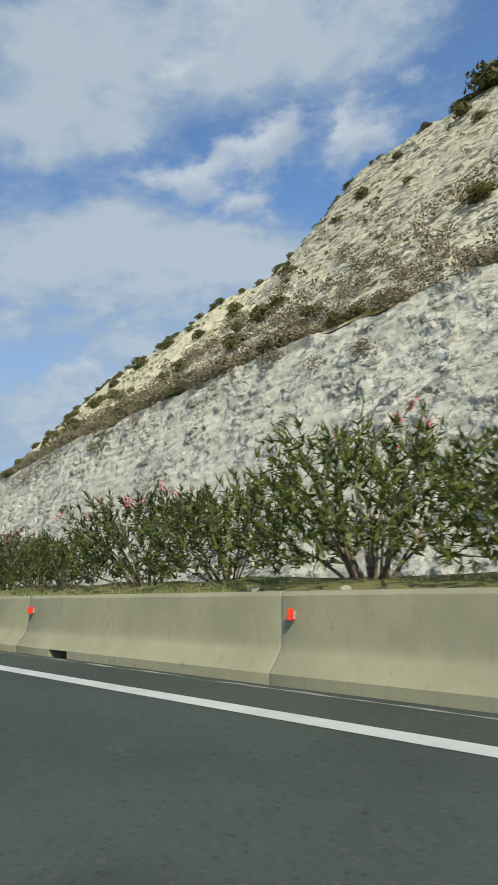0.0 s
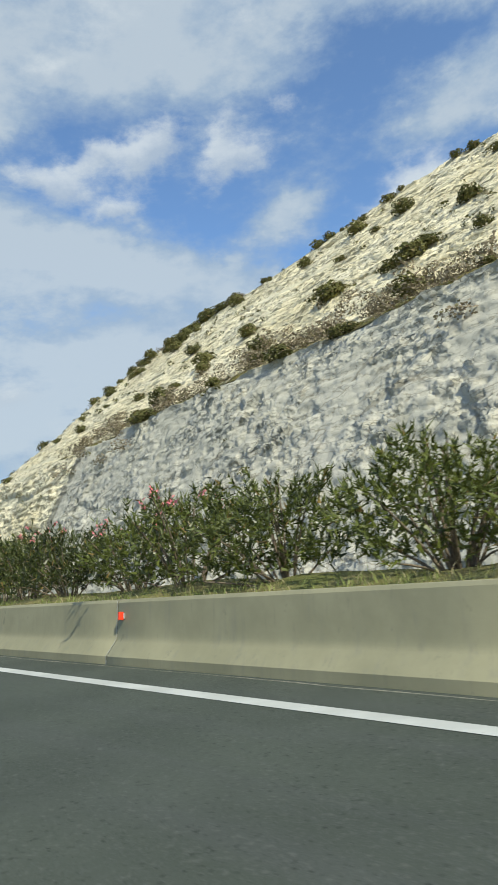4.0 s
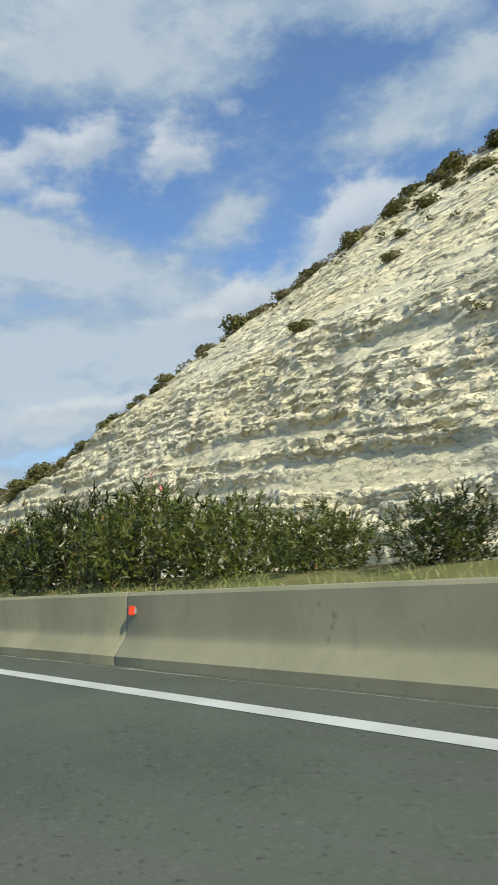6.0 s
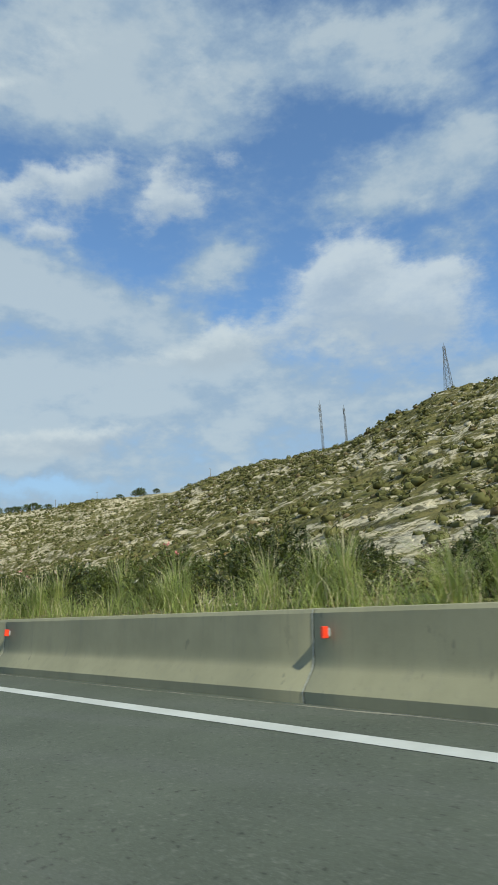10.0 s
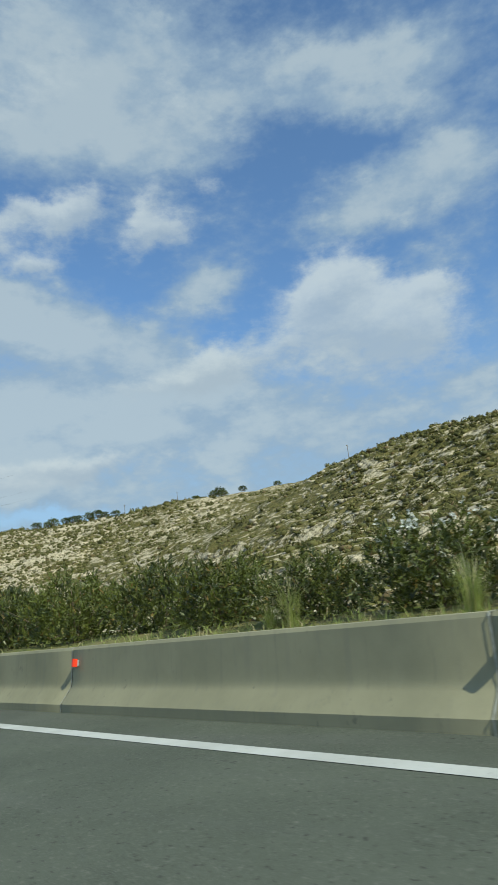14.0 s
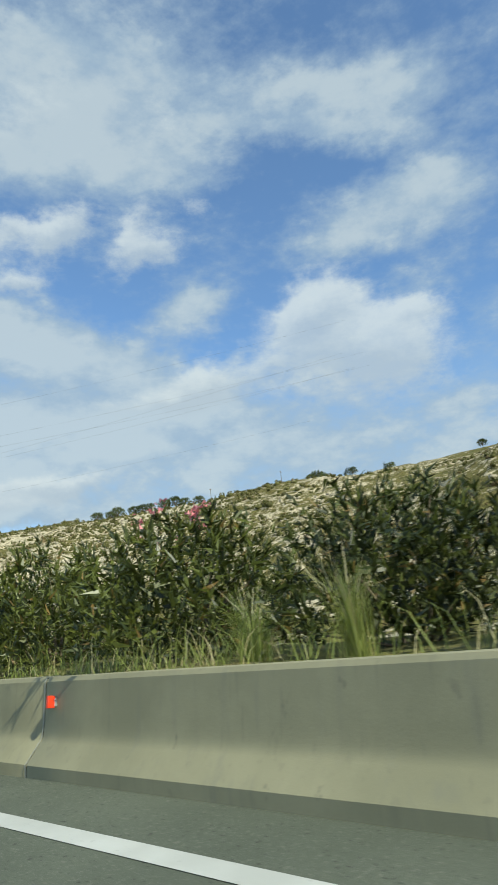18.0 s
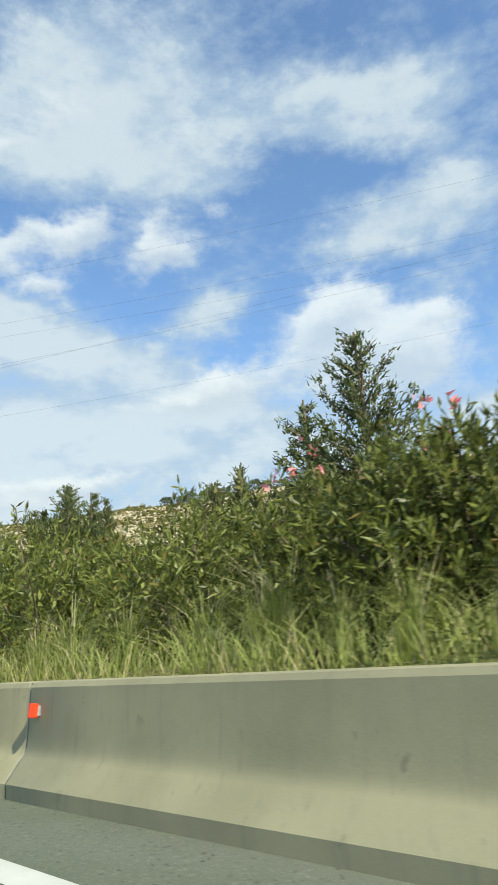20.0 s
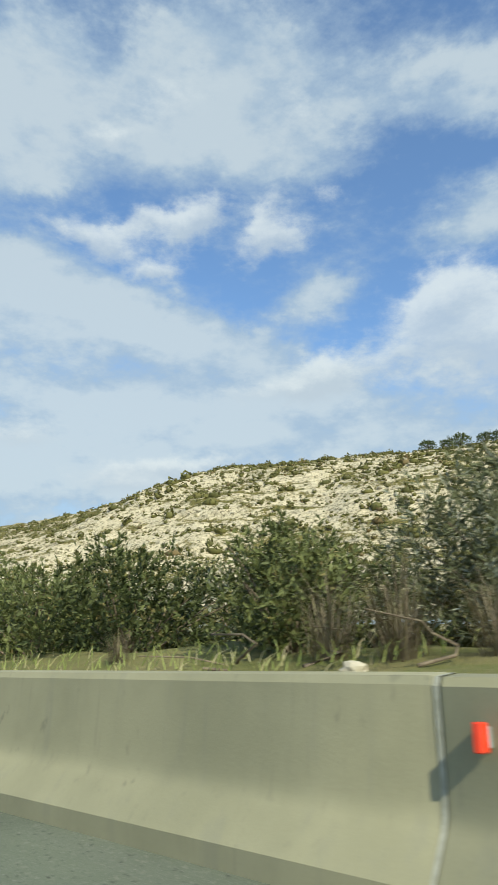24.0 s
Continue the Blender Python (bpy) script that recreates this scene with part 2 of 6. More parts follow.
def asphalt_look(k, p):
    grain = k.noise(p, 85.0, 3.0, 0.75).outputs["Fac"]
    blot = k.noise(p, 0.7, 5.0, 0.6).outputs["Fac"]
    stretch = k.noise(k.vmath("MULTIPLY", p, (1.6, 0.12, 1.0)), 1.2, 3.0).outputs["Fac"]
    col = k.mix(k.ramp(blot, 0.3, 0.7), (0.096, 0.106, 0.080), (0.123, 0.134, 0.101))
    col = k.mix(k.math("MULTIPLY", k.ramp(stretch, 0.45, 0.75), 0.4), col, (0.135, 0.137, 0.122))
    col = k.mix(k.math("MULTIPLY", k.ramp(grain, 0.55, 0.70), 0.7), col, (0.21, 0.21, 0.185))
    col = k.mix(k.math("MULTIPLY", k.math("SUBTRACT", 1.0, k.ramp(grain, 0.28, 0.42)), 0.6), col, (0.045, 0.047, 0.043))
    chips = k.noise(p, 26.0, 2.0, 0.6).outputs["Fac"]
    col = k.mix(k.math("MULTIPLY", k.ramp(chips, 0.60, 0.70), 0.4), col, (0.21, 0.205, 0.17))
    col = k.mix(k.math("MULTIPLY", k.math("SUBTRACT", 1.0, k.ramp(chips, 0.28, 0.38)), 0.6), col, (0.03, 0.03, 0.028))
    # exposure change along the drive painted in: darker at the start, lighter at the end
    y = k.add("ShaderNodeSeparateXYZ", p).outputs[1]
    col = k.mix(k.math("SUBTRACT", 1.0, k.ramp(y, 60.0, 190.0)), col, (0.62, 0.65, 0.70), "MULTIPLY")
    col = k.mix(k.ramp(y, 400.0, 500.0), col, (1.28, 1.30, 1.24), "MULTIPLY")
    spots = k.noise(p, 3.1, 2.0, 0.5).outputs["Fac"]
    col = k.mix(k.math("MULTIPLY", k.math("SUBTRACT", 1.0, k.ramp(spots, 0.17, 0.23)), 0.6), col, (0.04, 0.04, 0.036))
    return col, grain, 0.004


def concrete_look(k, p):
    grain = k.noise(p, 55.0, 5.0, 0.65).outputs["Fac"]
    blot = k.noise(p, 1.1, 6.0, 0.62).outputs["Fac"]
    runs = k.noise(k.vmath("MULTIPLY", p, (3.5, 3.5, 0.35)), 2.0, 4.0, 0.6).outputs["Fac"]
    rnd = k.add("ShaderNodeObjectInfo").outputs["Random"]
    col = k.mix(k.ramp(blot, 0.32, 0.68), (0.285, 0.266, 0.162), (0.362, 0.333, 0.205))
    col = k.mix(k.math("MULTIPLY", k.ramp(runs, 0.52, 0.74), 0.35), col, (0.22, 0.215, 0.165))
    col = k.mix(k.math("MULTIPLY", k.ramp(grain, 0.60, 0.78), 0.35), col, (0.18, 0.17, 0.13))
    col = k.mix(k.math("MULTIPLY", rnd, 0.30), col, (0.30, 0.287, 0.20))
    spots = k.noise(k.vmath("MULTIPLY", p, (1, 1, 0.6)), 7.0, 3.0, 0.6).outputs["Fac"]
    col = k.mix(k.math("MULTIPLY", k.math("MULTIPLY", k.ramp(spots, 0.64, 0.72), k.ramp(blot, 0.45, 0.6)), 0.55), col, (0.15, 0.145, 0.105))
    drips = k.noise(k.vmath("MULTIPLY", p, (14, 14, 0.5)), 1.0, 3.0, 0.6).outputs["Fac"]
    col = k.mix(k.math("MULTIPLY", k.ramp(drips, 0.60, 0.72), 0.22), col, (0.17, 0.165, 0.12))
    return col, grain, 0.0012


def paint_look(k, p):
    wear = k.noise(p, 22.0, 6.0, 0.7).outputs["Fac"]
    broad = k.noise(p, 1.5, 3.0).outputs["Fac"]
    col = k.mix(k.ramp(broad, 0.3, 0.7), (0.50, 0.50, 0.45), (0.60, 0.60, 0.545))
    return k.mix(k.math("MULTIPLY", k.ramp(wear, 0.60, 0.74), 0.7), col, (0.30, 0.30, 0.27)), wear, 0.002


def soil_look(k, p):
    a = k.noise(p, 1.4, 6.0, 0.65).outputs["Fac"]
    b = k.noise(p, 30.0, 5.0, 0.7).outputs["Fac"]
    col = k.mix(k.ramp(a, 0.35, 0.65), (0.27, 0.235, 0.095), (0.175, 0.19, 0.052))
    col = k.mix(k.math("MULTIPLY", k.ramp(b, 0.55, 0.72), 0.4), col, (0.26, 0.23, 0.14))
    return col, b, 0.04


def cracks(k, p, stretch, scale):
    """0 in cracks, 1 away from them."""
    warp = k.vmath("MULTIPLY", k.noise(p, 0.9, 3.0).outputs["Color"], (1.2, 1.2, 0.7))
    q = k.vmath("MULTIPLY", k.vmath("ADD", p, warp), stretch)
    v = k.add("ShaderNodeTexVoronoi", feature="DISTANCE_TO_EDGE", Scale=scale)
    k.tree.links.new(q, v.inputs["Vector"])
    return v.outputs["Distance"]


def facet_height(k, p, stretch, scale):
    """Broken rock: every cell is a small plane tilted its own way."""
    warp = k.vmath("MULTIPLY", k.noise(p, 1.3, 3.0).outputs["Color"], (0.7, 0.7, 0.35))
    q = k.vmath("MULTIPLY", k.vmath("ADD", p, warp), tuple(scale * v for v in stretch))
    cell = k.add("ShaderNodeTexVoronoi", feature="F1", Scale=1.0)
    k.tree.links.new(q, cell.inputs["Vector"])
    lean = k.vmath("SUBTRACT", cell.outputs["Color"], (0.5, 0.5, 0.42))
    tilt = k.add("ShaderNodeVectorMath", k.vmath("SUBTRACT", q, cell.outputs["Position"]), lean, op="DOT_PRODUCT").outputs["Value"]
    step = k.add("ShaderNodeSeparateXYZ", cell.outputs["Color"]).outputs[0]
    return k.math("DIVIDE", k.math("MULTIPLY_ADD", tilt, 1.6, k.math("MULTIPLY", step, 0.7)), scale)


def marl_look(k, p):
    """Pale warm-grey marl of the lower cut."""
    a = k.noise(p, 0.22, 6.0, 0.6).outputs["Fac"]
    b = k.noise(k.vmath("MULTIPLY", p, (1, 1, 1.8)), 1.6, 7.0, 0.68).outputs["Fac"]
    c = k.noise(p, 9.0, 6.0, 0.72).outputs["Fac"]
    d = k.noise(k.vmath("MULTIPLY", p, (0.6, 0.45, 3.4)), 1.8, 5.0, 0.62).outputs["Fac"]
    cr = cracks(k, p, (0.35, 0.35, 2.4), 0.7)
    cut = k.math("MULTIPLY", k.math("SUBTRACT", 1.0, k.ramp(cr, 0.0, 0.035)), k.ramp(a, 0.50, 0.60))
    col = k.mix(k.ramp(a, 0.32, 0.68), (0.46, 0.438, 0.355), (0.55, 0.518, 0.425))
    col = k.mix(k.math("MULTIPLY", k.ramp(b, 0.56, 0.70), 0.5), col, (0.42, 0.395, 0.31))
    col = k.mix(k.math("MULTIPLY", k.ramp(d, 0.60, 0.68), 0.6), col, (0.36, 0.33, 0.25))
    col = k.mix(k.math("MULTIPLY", k.ramp(c, 0.58, 0.72), 0.5), col, (0.36, 0.33, 0.26))
    col = k.mix(k.math("MULTIPLY", cut, 0.6), col, (0.24, 0.21, 0.15))
    edge = cracks(k, p, (0.8, 0.8, 1.4), 1.7)
    gap = k.math("MULTIPLY", k.math("SUBTRACT", 1.0, k.ramp(edge, 0.0, 0.07)), k.ramp(b, 0.50, 0.58))
    col = k.mix(k.math("MULTIPLY", gap, 0.5), col, (0.22, 0.20, 0.15))
    h = k.math("ADD", facet_height(k, p, (0.8, 0.8, 1.4), 1.7), k.math("MULTIPLY_ADD", facet_height(k, p, (0.9, 0.9, 1.5), 4.2), 1.0, k.math("MULTIPLY_ADD", c, 0.05, k.math("MULTIPLY", gap, -0.08))))
    rough = k.math("MULTIPLY_ADD", k.ramp(k.noise(p, 0.33, 4.0, 0.6).outputs["Fac"], 0.40, 0.62), 0.95, 0.2)
    sep = k.add("ShaderNodeSeparateXYZ", p)
    slant = k.math("MULTIPLY_ADD", sep.outputs[1], 0.30, k.math("MULTIPLY_ADD", a, 3.0, sep.outputs[2]))
    lay = k.add("ShaderNodeCombineXYZ", k.math("MULTIPLY", sep.outputs[0], 0.25), k.math("MULTIPLY", sep.outputs[1], 0.22), k.math("MULTIPLY", slant, 2.2)).outputs[0]
    seam_ = k.noise(lay, 1.0, 4.0, 0.6).outputs["Fac"]
    col = k.mix(k.math("MULTIPLY", k.ramp(seam_, 0.62, 0.68), 0.55), col, (0.25, 0.225, 0.165))
    return col, k.math("MULTIPLY", h, rough), 0.47


def chalk_look(k, p):
    """Cream layered chalk with grey-green soft beds between; greyer where the hill begins."""
    soft = k.add("ShaderNodeAttribute", attr="soft_bed").outputs["Fac"]
    y = k.add("ShaderNodeSeparateXYZ", p).outputs[1]
    wob = k.noise(p, 0.16, 4.0, 0.6).outputs["Fac"]
    c = k.noise(p, 7.0, 6.0, 0.7).outputs["Fac"]
    b = k.noise(k.vmath("MULTIPLY", p, (1, 1, 2.4)), 1.1, 6.0, 0.66).outputs["Fac"]
    runs = k.noise(k.vmath("MULTIPLY", p, (1.0, 1.0, 0.22)), 1.3, 4.0, 0.6).outputs["Fac"]
    col = k.mix(k.ramp(wob, 0.35, 0.65), (0.80, 0.70, 0.45), (0.88, 0.79, 0.56))
    col = k.mix(k.math("MULTIPLY", k.ramp(b, 0.52, 0.66), 0.40), col, (0.56, 0.47, 0.29))
    col = k.mix(k.math("MULTIPLY", k.ramp(runs, 0.54, 0.70), 0.30), col, (0.66, 0.60, 0.46))
    col = k.mix(k.math("MULTIPLY", soft, 0.34), col, (0.42, 0.40, 0.29))
    col = k.mix(k.math("MULTIPLY", k.ramp(c, 0.60, 0.74), 0.45), col, (0.34, 0.29, 0.18))
    early = k.math("SUBTRACT", 1.0, k.ramp(k.math("MULTIPLY_ADD", wob, 16.0, y), 38.0, 58.0))
    col = k.mix(k.math("MULTIPLY", early, 0.7), col, (0.47, 0.435, 0.33))
    cr = cracks(k, p, (0.7, 0.7, 2.2), 0.9)
    cut = k.math("MULTIPLY", k.math("SUBTRACT", 1.0, k.ramp(cr, 0.0, 0.05)), k.ramp(c, 0.46, 0.58))
    col = k.mix(k.math("MULTIPLY", cut, 0.5), col, (0.24, 0.20, 0.12))
    h = k.math("ADD", facet_height(k, p, (0.55, 0.55, 2.0), 1.9), k.math("MULTIPLY_ADD", facet_height(k, p, (0.8, 0.8, 2.0), 4.6), 1.0, k.math("MULTIPLY_ADD", c, 0.05, k.math("MULTIPLY", cut, -0.08))))
    return col, k.math("MULTIPLY", h, k.math("MULTIPLY_ADD", soft, -0.7, 1.0)), 0.66


def scrub_look(k, p, lo=1.17, hi=1.27, pale=(0.66, 0.57, 0.385), mottle=0.8, banded=0.9):
    """Dry hillside: olive scrub and soil with pale broken ledges showing through."""
    sep = k.add("ShaderNodeSeparateXYZ", p)
    wob = k.noise(p, 0.02, 4.0, 0.6).outputs["Fac"]
    level = k.math("ADD", sep.outputs[2], k.math("MULTIPLY", wob, 24.0))
    lay = k.add("ShaderNodeCombineXYZ", k.math("MULTIPLY", sep.outputs[0], 0.03), k.math("MULTIPLY", sep.outputs[1], 0.03), k.math("MULTIPLY", level, 0.34)).outputs[0]
    beds_ = k.noise(lay, 1.0, 4.0, 0.6).outputs["Fac"]
    a = k.noise(p, 0.035, 5.0, 0.6).outputs["Fac"]
    b = k.noise(p, 0.34, 6.0, 0.70).outputs["Fac"]
    c = k.noise(p, 1.6, 5.0, 0.7).outputs["Fac"]
    rock = k.mix(k.ramp(c, 0.40, 0.72), pale, (0.40, 0.335, 0.215))
    soil = k.mix(k.ramp(b, 0.35, 0.65), (0.20, 0.168, 0.062), (0.105, 0.108, 0.031))
    ragged = k.math("MULTIPLY_ADD", c, 0.5, -0.25)
    bare = k.math("MULTIPLY_ADD", beds_, banded, k.math("MULTIPLY_ADD", b, 2.0 - banded, k.math("MULTIPLY_ADD", a, 0.35, ragged)))
    col = k.mix(k.ramp(bare, lo, hi), soil, rock)
    tuft_ = k.noise(p, 0.75, 5.0, 0.7).outputs["Fac"]
    col = k.mix(k.math("MULTIPLY", k.ramp(tuft_, 0.53, 0.58), mottle), col, (0.088, 0.078, 0.032))
    facet = facet_height(k, p, (0.9, 0.9, 1.6), 0.55)
    return col, k.math("MULTIPLY_ADD", facet, 0.6, k.math("MULTIPLY_ADD", b, 0.9, k.math("MULTIPLY", c, 0.4))), 0.8


def leaf_look(dark, light, dry=(0.20, 0.13, 0.03), dryness=0.15):
    def look_(k, p):
        g = k.add("ShaderNodeNewGeometry").outputs["Random Per Island"]
        rnd = k.add("ShaderNodeObjectInfo").outputs["Random"]
        patch = k.noise(p, 1.3, 3.0).outputs["Fac"]
        mixer = k.math("MULTIPLY_ADD", patch, 0.5, k.math("MULTIPLY_ADD", rnd, 0.3, k.math("MULTIPLY", g, 0.45)))
        col = k.mix(k.ramp(mixer, 0.25, 0.95), dark, light)
        return k.mix(k.ramp(g, 1.0 - dryness, 1.0 - dryness * 0.5), col, dry), None, 0
    return look_


def plain_look(a, b, scale=3.0):
    def look_(k, p):
        n = k.noise(p, scale, 5.0, 0.6).outputs["Fac"]
        return k.mix(k.ramp(n, 0.3, 0.7), a, b), n, 0.004
    return look_


ASPHALT = surface("asphalt", asphalt_look, 0.92, spec=0.12)
CONCRETE = surface("concrete", concrete_look, 0.88)
PAINT = surface("road_paint", paint_look, 0.7)
SOIL = surface("soil", soil_look, 0.95)
MARL = surface("marl", marl_look, 0.95, spec=0.15)
CHALK = surface("chalk", chalk_look, 0.95, spec=0.15)
SCRUB = surface("scrubland", scrub_look, 0.95, spec=0.1)
MESA = surface("pale_hillside", lambda k, p: scrub_look(k, p, 1.03, 1.15, (0.64, 0.56, 0.385), 0.75, 1.2), 0.95, spec=0.1)
OLEANDER = surface("oleander_leaf", leaf_look((0.015, 0.024, 0.006), (0.145, 0.168, 0.034), (0.24, 0.16, 0.05), 0.04), 0.38, spec=0.45, through_light=0.18)
# paler, more yellow-green oleander leaf, used in the later part of the hedge
PALE_OLEANDER = surface("pale_oleander_leaf", leaf_look((0.034, 0.050, 0.012), (0.275, 0.305, 0.072), (0.28, 0.21, 0.07), 0.04), 0.42, spec=0.4, through_light=0.34)
LENTISK = surface("lentisk_leaf", leaf_look((0.036, 0.050, 0.016), (0.195, 0.215, 0.078), (0.26, 0.22, 0.09), 0.05), 0.55, spec=0.2, through_light=0.2)
SHRUB = surface("shrub_leaf", leaf_look((0.066, 0.070, 0.022), (0.180, 0.170, 0.054), (0.20, 0.15, 0.07), 0.12), 0.8, through_light=0.15)
SHRUB_DRY = surface("dry_shrub", leaf_look((0.17, 0.135, 0.085), (0.29, 0.24, 0.16), (0.20, 0.18, 0.09), 0.25), 0.9, through_light=0.2)
LUSH = surface("lush_leaf", leaf_look((0.055, 0.105, 0.018), (0.17, 0.27, 0.05), dryness=0.03), 0.5, spec=0.4, through_light=0.35)
ACACIA = surface("acacia_leaf", leaf_look((0.13, 0.17, 0.022), (0.36, 0.38, 0.06), (0.40, 0.33, 0.05), 0.15), 0.55, through_light=0.4)
OLIVE = surface("olive_leaf", leaf_look((0.085, 0.095, 0.042), (0.25, 0.26, 0.13), (0.30, 0.32, 0.24), 0.2), 0.55, through_light=0.25)
NEEDLE = surface("needle_green", leaf_look((0.045, 0.070, 0.024), (0.165, 0.195, 0.070), dryness=0.05), 0.6, through_light=0.2)
GRASS = surface("grass_blade", leaf_look((0.26, 0.32, 0.08), (0.51, 0.55, 0.19), (0.66, 0.58, 0.33), 0.26), 0.6, through_light=0.5)
BARK = surface("bark", plain_look((0.13, 0.10, 0.07), (0.24, 0.19, 0.13), 14.0), 0.9)
RED = surface("red_reflector", plain_look((0.78, 0.045, 0.015), (0.85, 0.07, 0.025), 8.0), 0.35, spec=0.5)
PINK = surface("pink_petal", leaf_look((0.80, 0.16, 0.20), (0.90, 0.40, 0.42), (0.85, 0.3, 0.3), 0.05), 0.6, through_light=0.3)
WHITE = surface("white_petal", leaf_look((0.78, 0.78, 0.70), (0.88, 0.88, 0.82), (0.8, 0.8, 0.7), 0.05), 0.6, through_light=0.3)
STEEL = surface("galvanised_steel", plain_look((0.42, 0.44, 0.45), (0.52, 0.53, 0.54), 5.0), 0.5, 0.6)
DARKMETAL = surface("dark_steel", plain_look((0.10, 0.10, 0.11), (0.17, 0.17, 0.17), 5.0), 0.6, 0.3)
MORTAR = surface("mortar", plain_look((0.34, 0.33, 0.25), (0.45, 0.43, 0.34), 20.0), 0.9)
GRIT = surface("road_grit", plain_look((0.20, 0.19, 0.145), (0.33, 0.31, 0.235), 9.0), 0.95)
PANEL = surface("truck_panel", plain_look((0.50, 0.53, 0.54), (0.56, 0.58, 0.59), 1.5), 0.5)
RUBBER = surface("rubber", plain_look((0.02, 0.02, 0.02), (0.035, 0.035, 0.035), 9.0), 0.85)
STONE = surface("pale_stone", plain_look((0.34, 0.30, 0.21), (0.52, 0.46, 0.34), 2.5), 0.95)
BLUE_PLASTIC = surface("blue_plastic", plain_look((0.05, 0.16, 0.55), (0.08, 0.22, 0.65), 9.0), 0.5)
PLUME = surface("grass_plume", leaf_look((0.55, 0.48, 0.26), (0.74, 0.68, 0.44), (0.6, 0.5, 0.3), 0.1), 0.8, through_light=0.4)

# ---- the road's line ----
# heading (clockwise from +y), grade and cross fall in degrees, every 50 m
HEADING = (-10.88, -3.78, 2.34, 6.91, 9.25, 9.96, 10.16, 10.22, 9.18, 8.28, 7.05, 1.79, -3.83)
GRADE = (2.71, 1.66, 0.91, 0.52, 0.01, -0.45, -0.66, -0.42, -0.15, -0.11, -0.19, -0.86, -1.76)
CROSSFALL = (3.24, 2.88, 2.71, 2.07, 0.55, -1.21, -1.5, -1.38, -1.11, -0.96, -1.47, -1.96, -2.37)


def along(table, s):
    s = min(max(s, 0.0), 600.0)
    i = min(int(s // 50), 11)
    u = s / 50 - i

    def slope(j):
        a, b = max(j - 1, 0), min(j + 1, 12)
        return (table[b] - table[a]) / (b - a)
    return ((2 * u ** 3 - 3 * u * u + 1) * table[i] + (u ** 3 - 2 * u * u + u) * slope(i)
            + (-2 * u ** 3 + 3 * u * u) * table[i + 1] + (u ** 3 - u * u) * slope(i + 1))


def road_turn(s):
    fade = 1.0 if s < 600 else max(0.0, 1 - (s - 600) / 60)
    return (Matrix.Rotation(radians(-along(HEADING, s)), 3, "Z") @ Matrix.Rotation(radians(along(GRADE, s) * fade), 3, "X")
            @ Matrix.Rotation(radians(along(CROSSFALL, s)), 3, "Y"))


S0, S1 = -100, 1500
LINE, AXES = [Vector((0, 0, 0))], []
for i in range(S0, S1):
    LINE.append(LINE[-1] + road_turn(i + 0.5) @ Vector((0, 1, 0)))
START = LINE[-S0].copy()
LINE = np.array([p - START for p in LINE])
AXES = np.array([[list(road_turn(i).col[0]), list(road_turn(i).col[2])] for i in range(S0, S1 + 1)])
STEPS = np.arange(S0, S1 + 1.0)


def on_road(s, n, h):
    """World places of arrays of metres along the barrier's foot, to its right, and above the road."""
    s, n, h = np.broadcast_arrays(np.asarray(s, float), np.asarray(n, float), np.asarray(h, float))
    o = np.stack([np.interp(s, STEPS, LINE[:, j]) for j in range(3)], -1)
    x = np.stack([np.interp(s, STEPS, AXES[:, 0, j]) for j in range(3)], -1)
    z = np.stack([np.interp(s, STEPS, AXES[:, 1, j]) for j in range(3)], -1)
    return o + x * n[..., None] + z * h[..., None]


def level(s):
    return np.interp(s, STEPS, LINE[:, 2])


def on_plan(s, n, z):
    """The same, with z as a height above the datum."""
    p = on_road(s, n, 0)
    p[..., 2] = z
    return p


def place(s, n, h, turn=0.0, size=1.0, tilt=(0.0, 0.0)):
    """The pose of a thing that stands upright beside the road."""
    p = on_road(s, n, h)
    return (Matrix.Translation(p) @ Matrix.Rotation(radians(-along(HEADING, s) + turn), 4, "Z")
            @ Matrix.Rotation(tilt[0], 4, "X") @ Matrix.Rotation(tilt[1], 4, "Y") @ Matrix.Diagonal((size, size, size, 1)))


# ---- mesh helpers ----


def mesh_of(name, verts, faces, material, smooth=False):
    me = bpy.data.meshes.new(name)
    v = np.asarray(verts, np.float32).reshape(-1, 3)
    f = np.asarray(faces, np.int32)
    k = f.shape[1]
    me.vertices.add(len(v))
    me.vertices.foreach_set("co", v.ravel())
    me.loops.add(f.size)
    me.loops.foreach_set("vertex_index", f.ravel())
    me.polygons.add(len(f))
    me.polygons.foreach_set("loop_start", np.arange(0, f.size, k, dtype=np.int32))
    me.polygons.foreach_set("loop_total", np.full(len(f), k, np.int32))
    if smooth:
        me.polygons.foreach_set("use_smooth", np.ones(len(f), bool))
    me.materials.append(material)
    me.update(calc_edges=True)
    return me


def grid_mesh(name, points, material, smooth=True):
    """A sheet from a (rows, columns, 3) array."""
    r, c, _ = points.shape
    i = np.arange(r * c).reshape(r, c)
    f = np.stack([i[:-1, :-1], i[1:, :-1], i[1:, 1:], i[:-1, 1:]], -1).reshape(-1, 4)
    return mesh_of(name, points, f, material, smooth)


def part(name, data, parent, label="", m=None):
    ob = new(name, data)
    ob.parent = parent
    if m is not None:
        ob.matrix_local = m
    return tagged(ob, label)


def from_bm(name, bm, material, smooth=False):
    me = bpy.data.meshes.new(name)
    bm.normal_update()
    if smooth:
        for f in bm.faces:
            f.smooth = True
    bm.to_mesh(me)
    bm.free()
    me.materials.append(material)
    return me


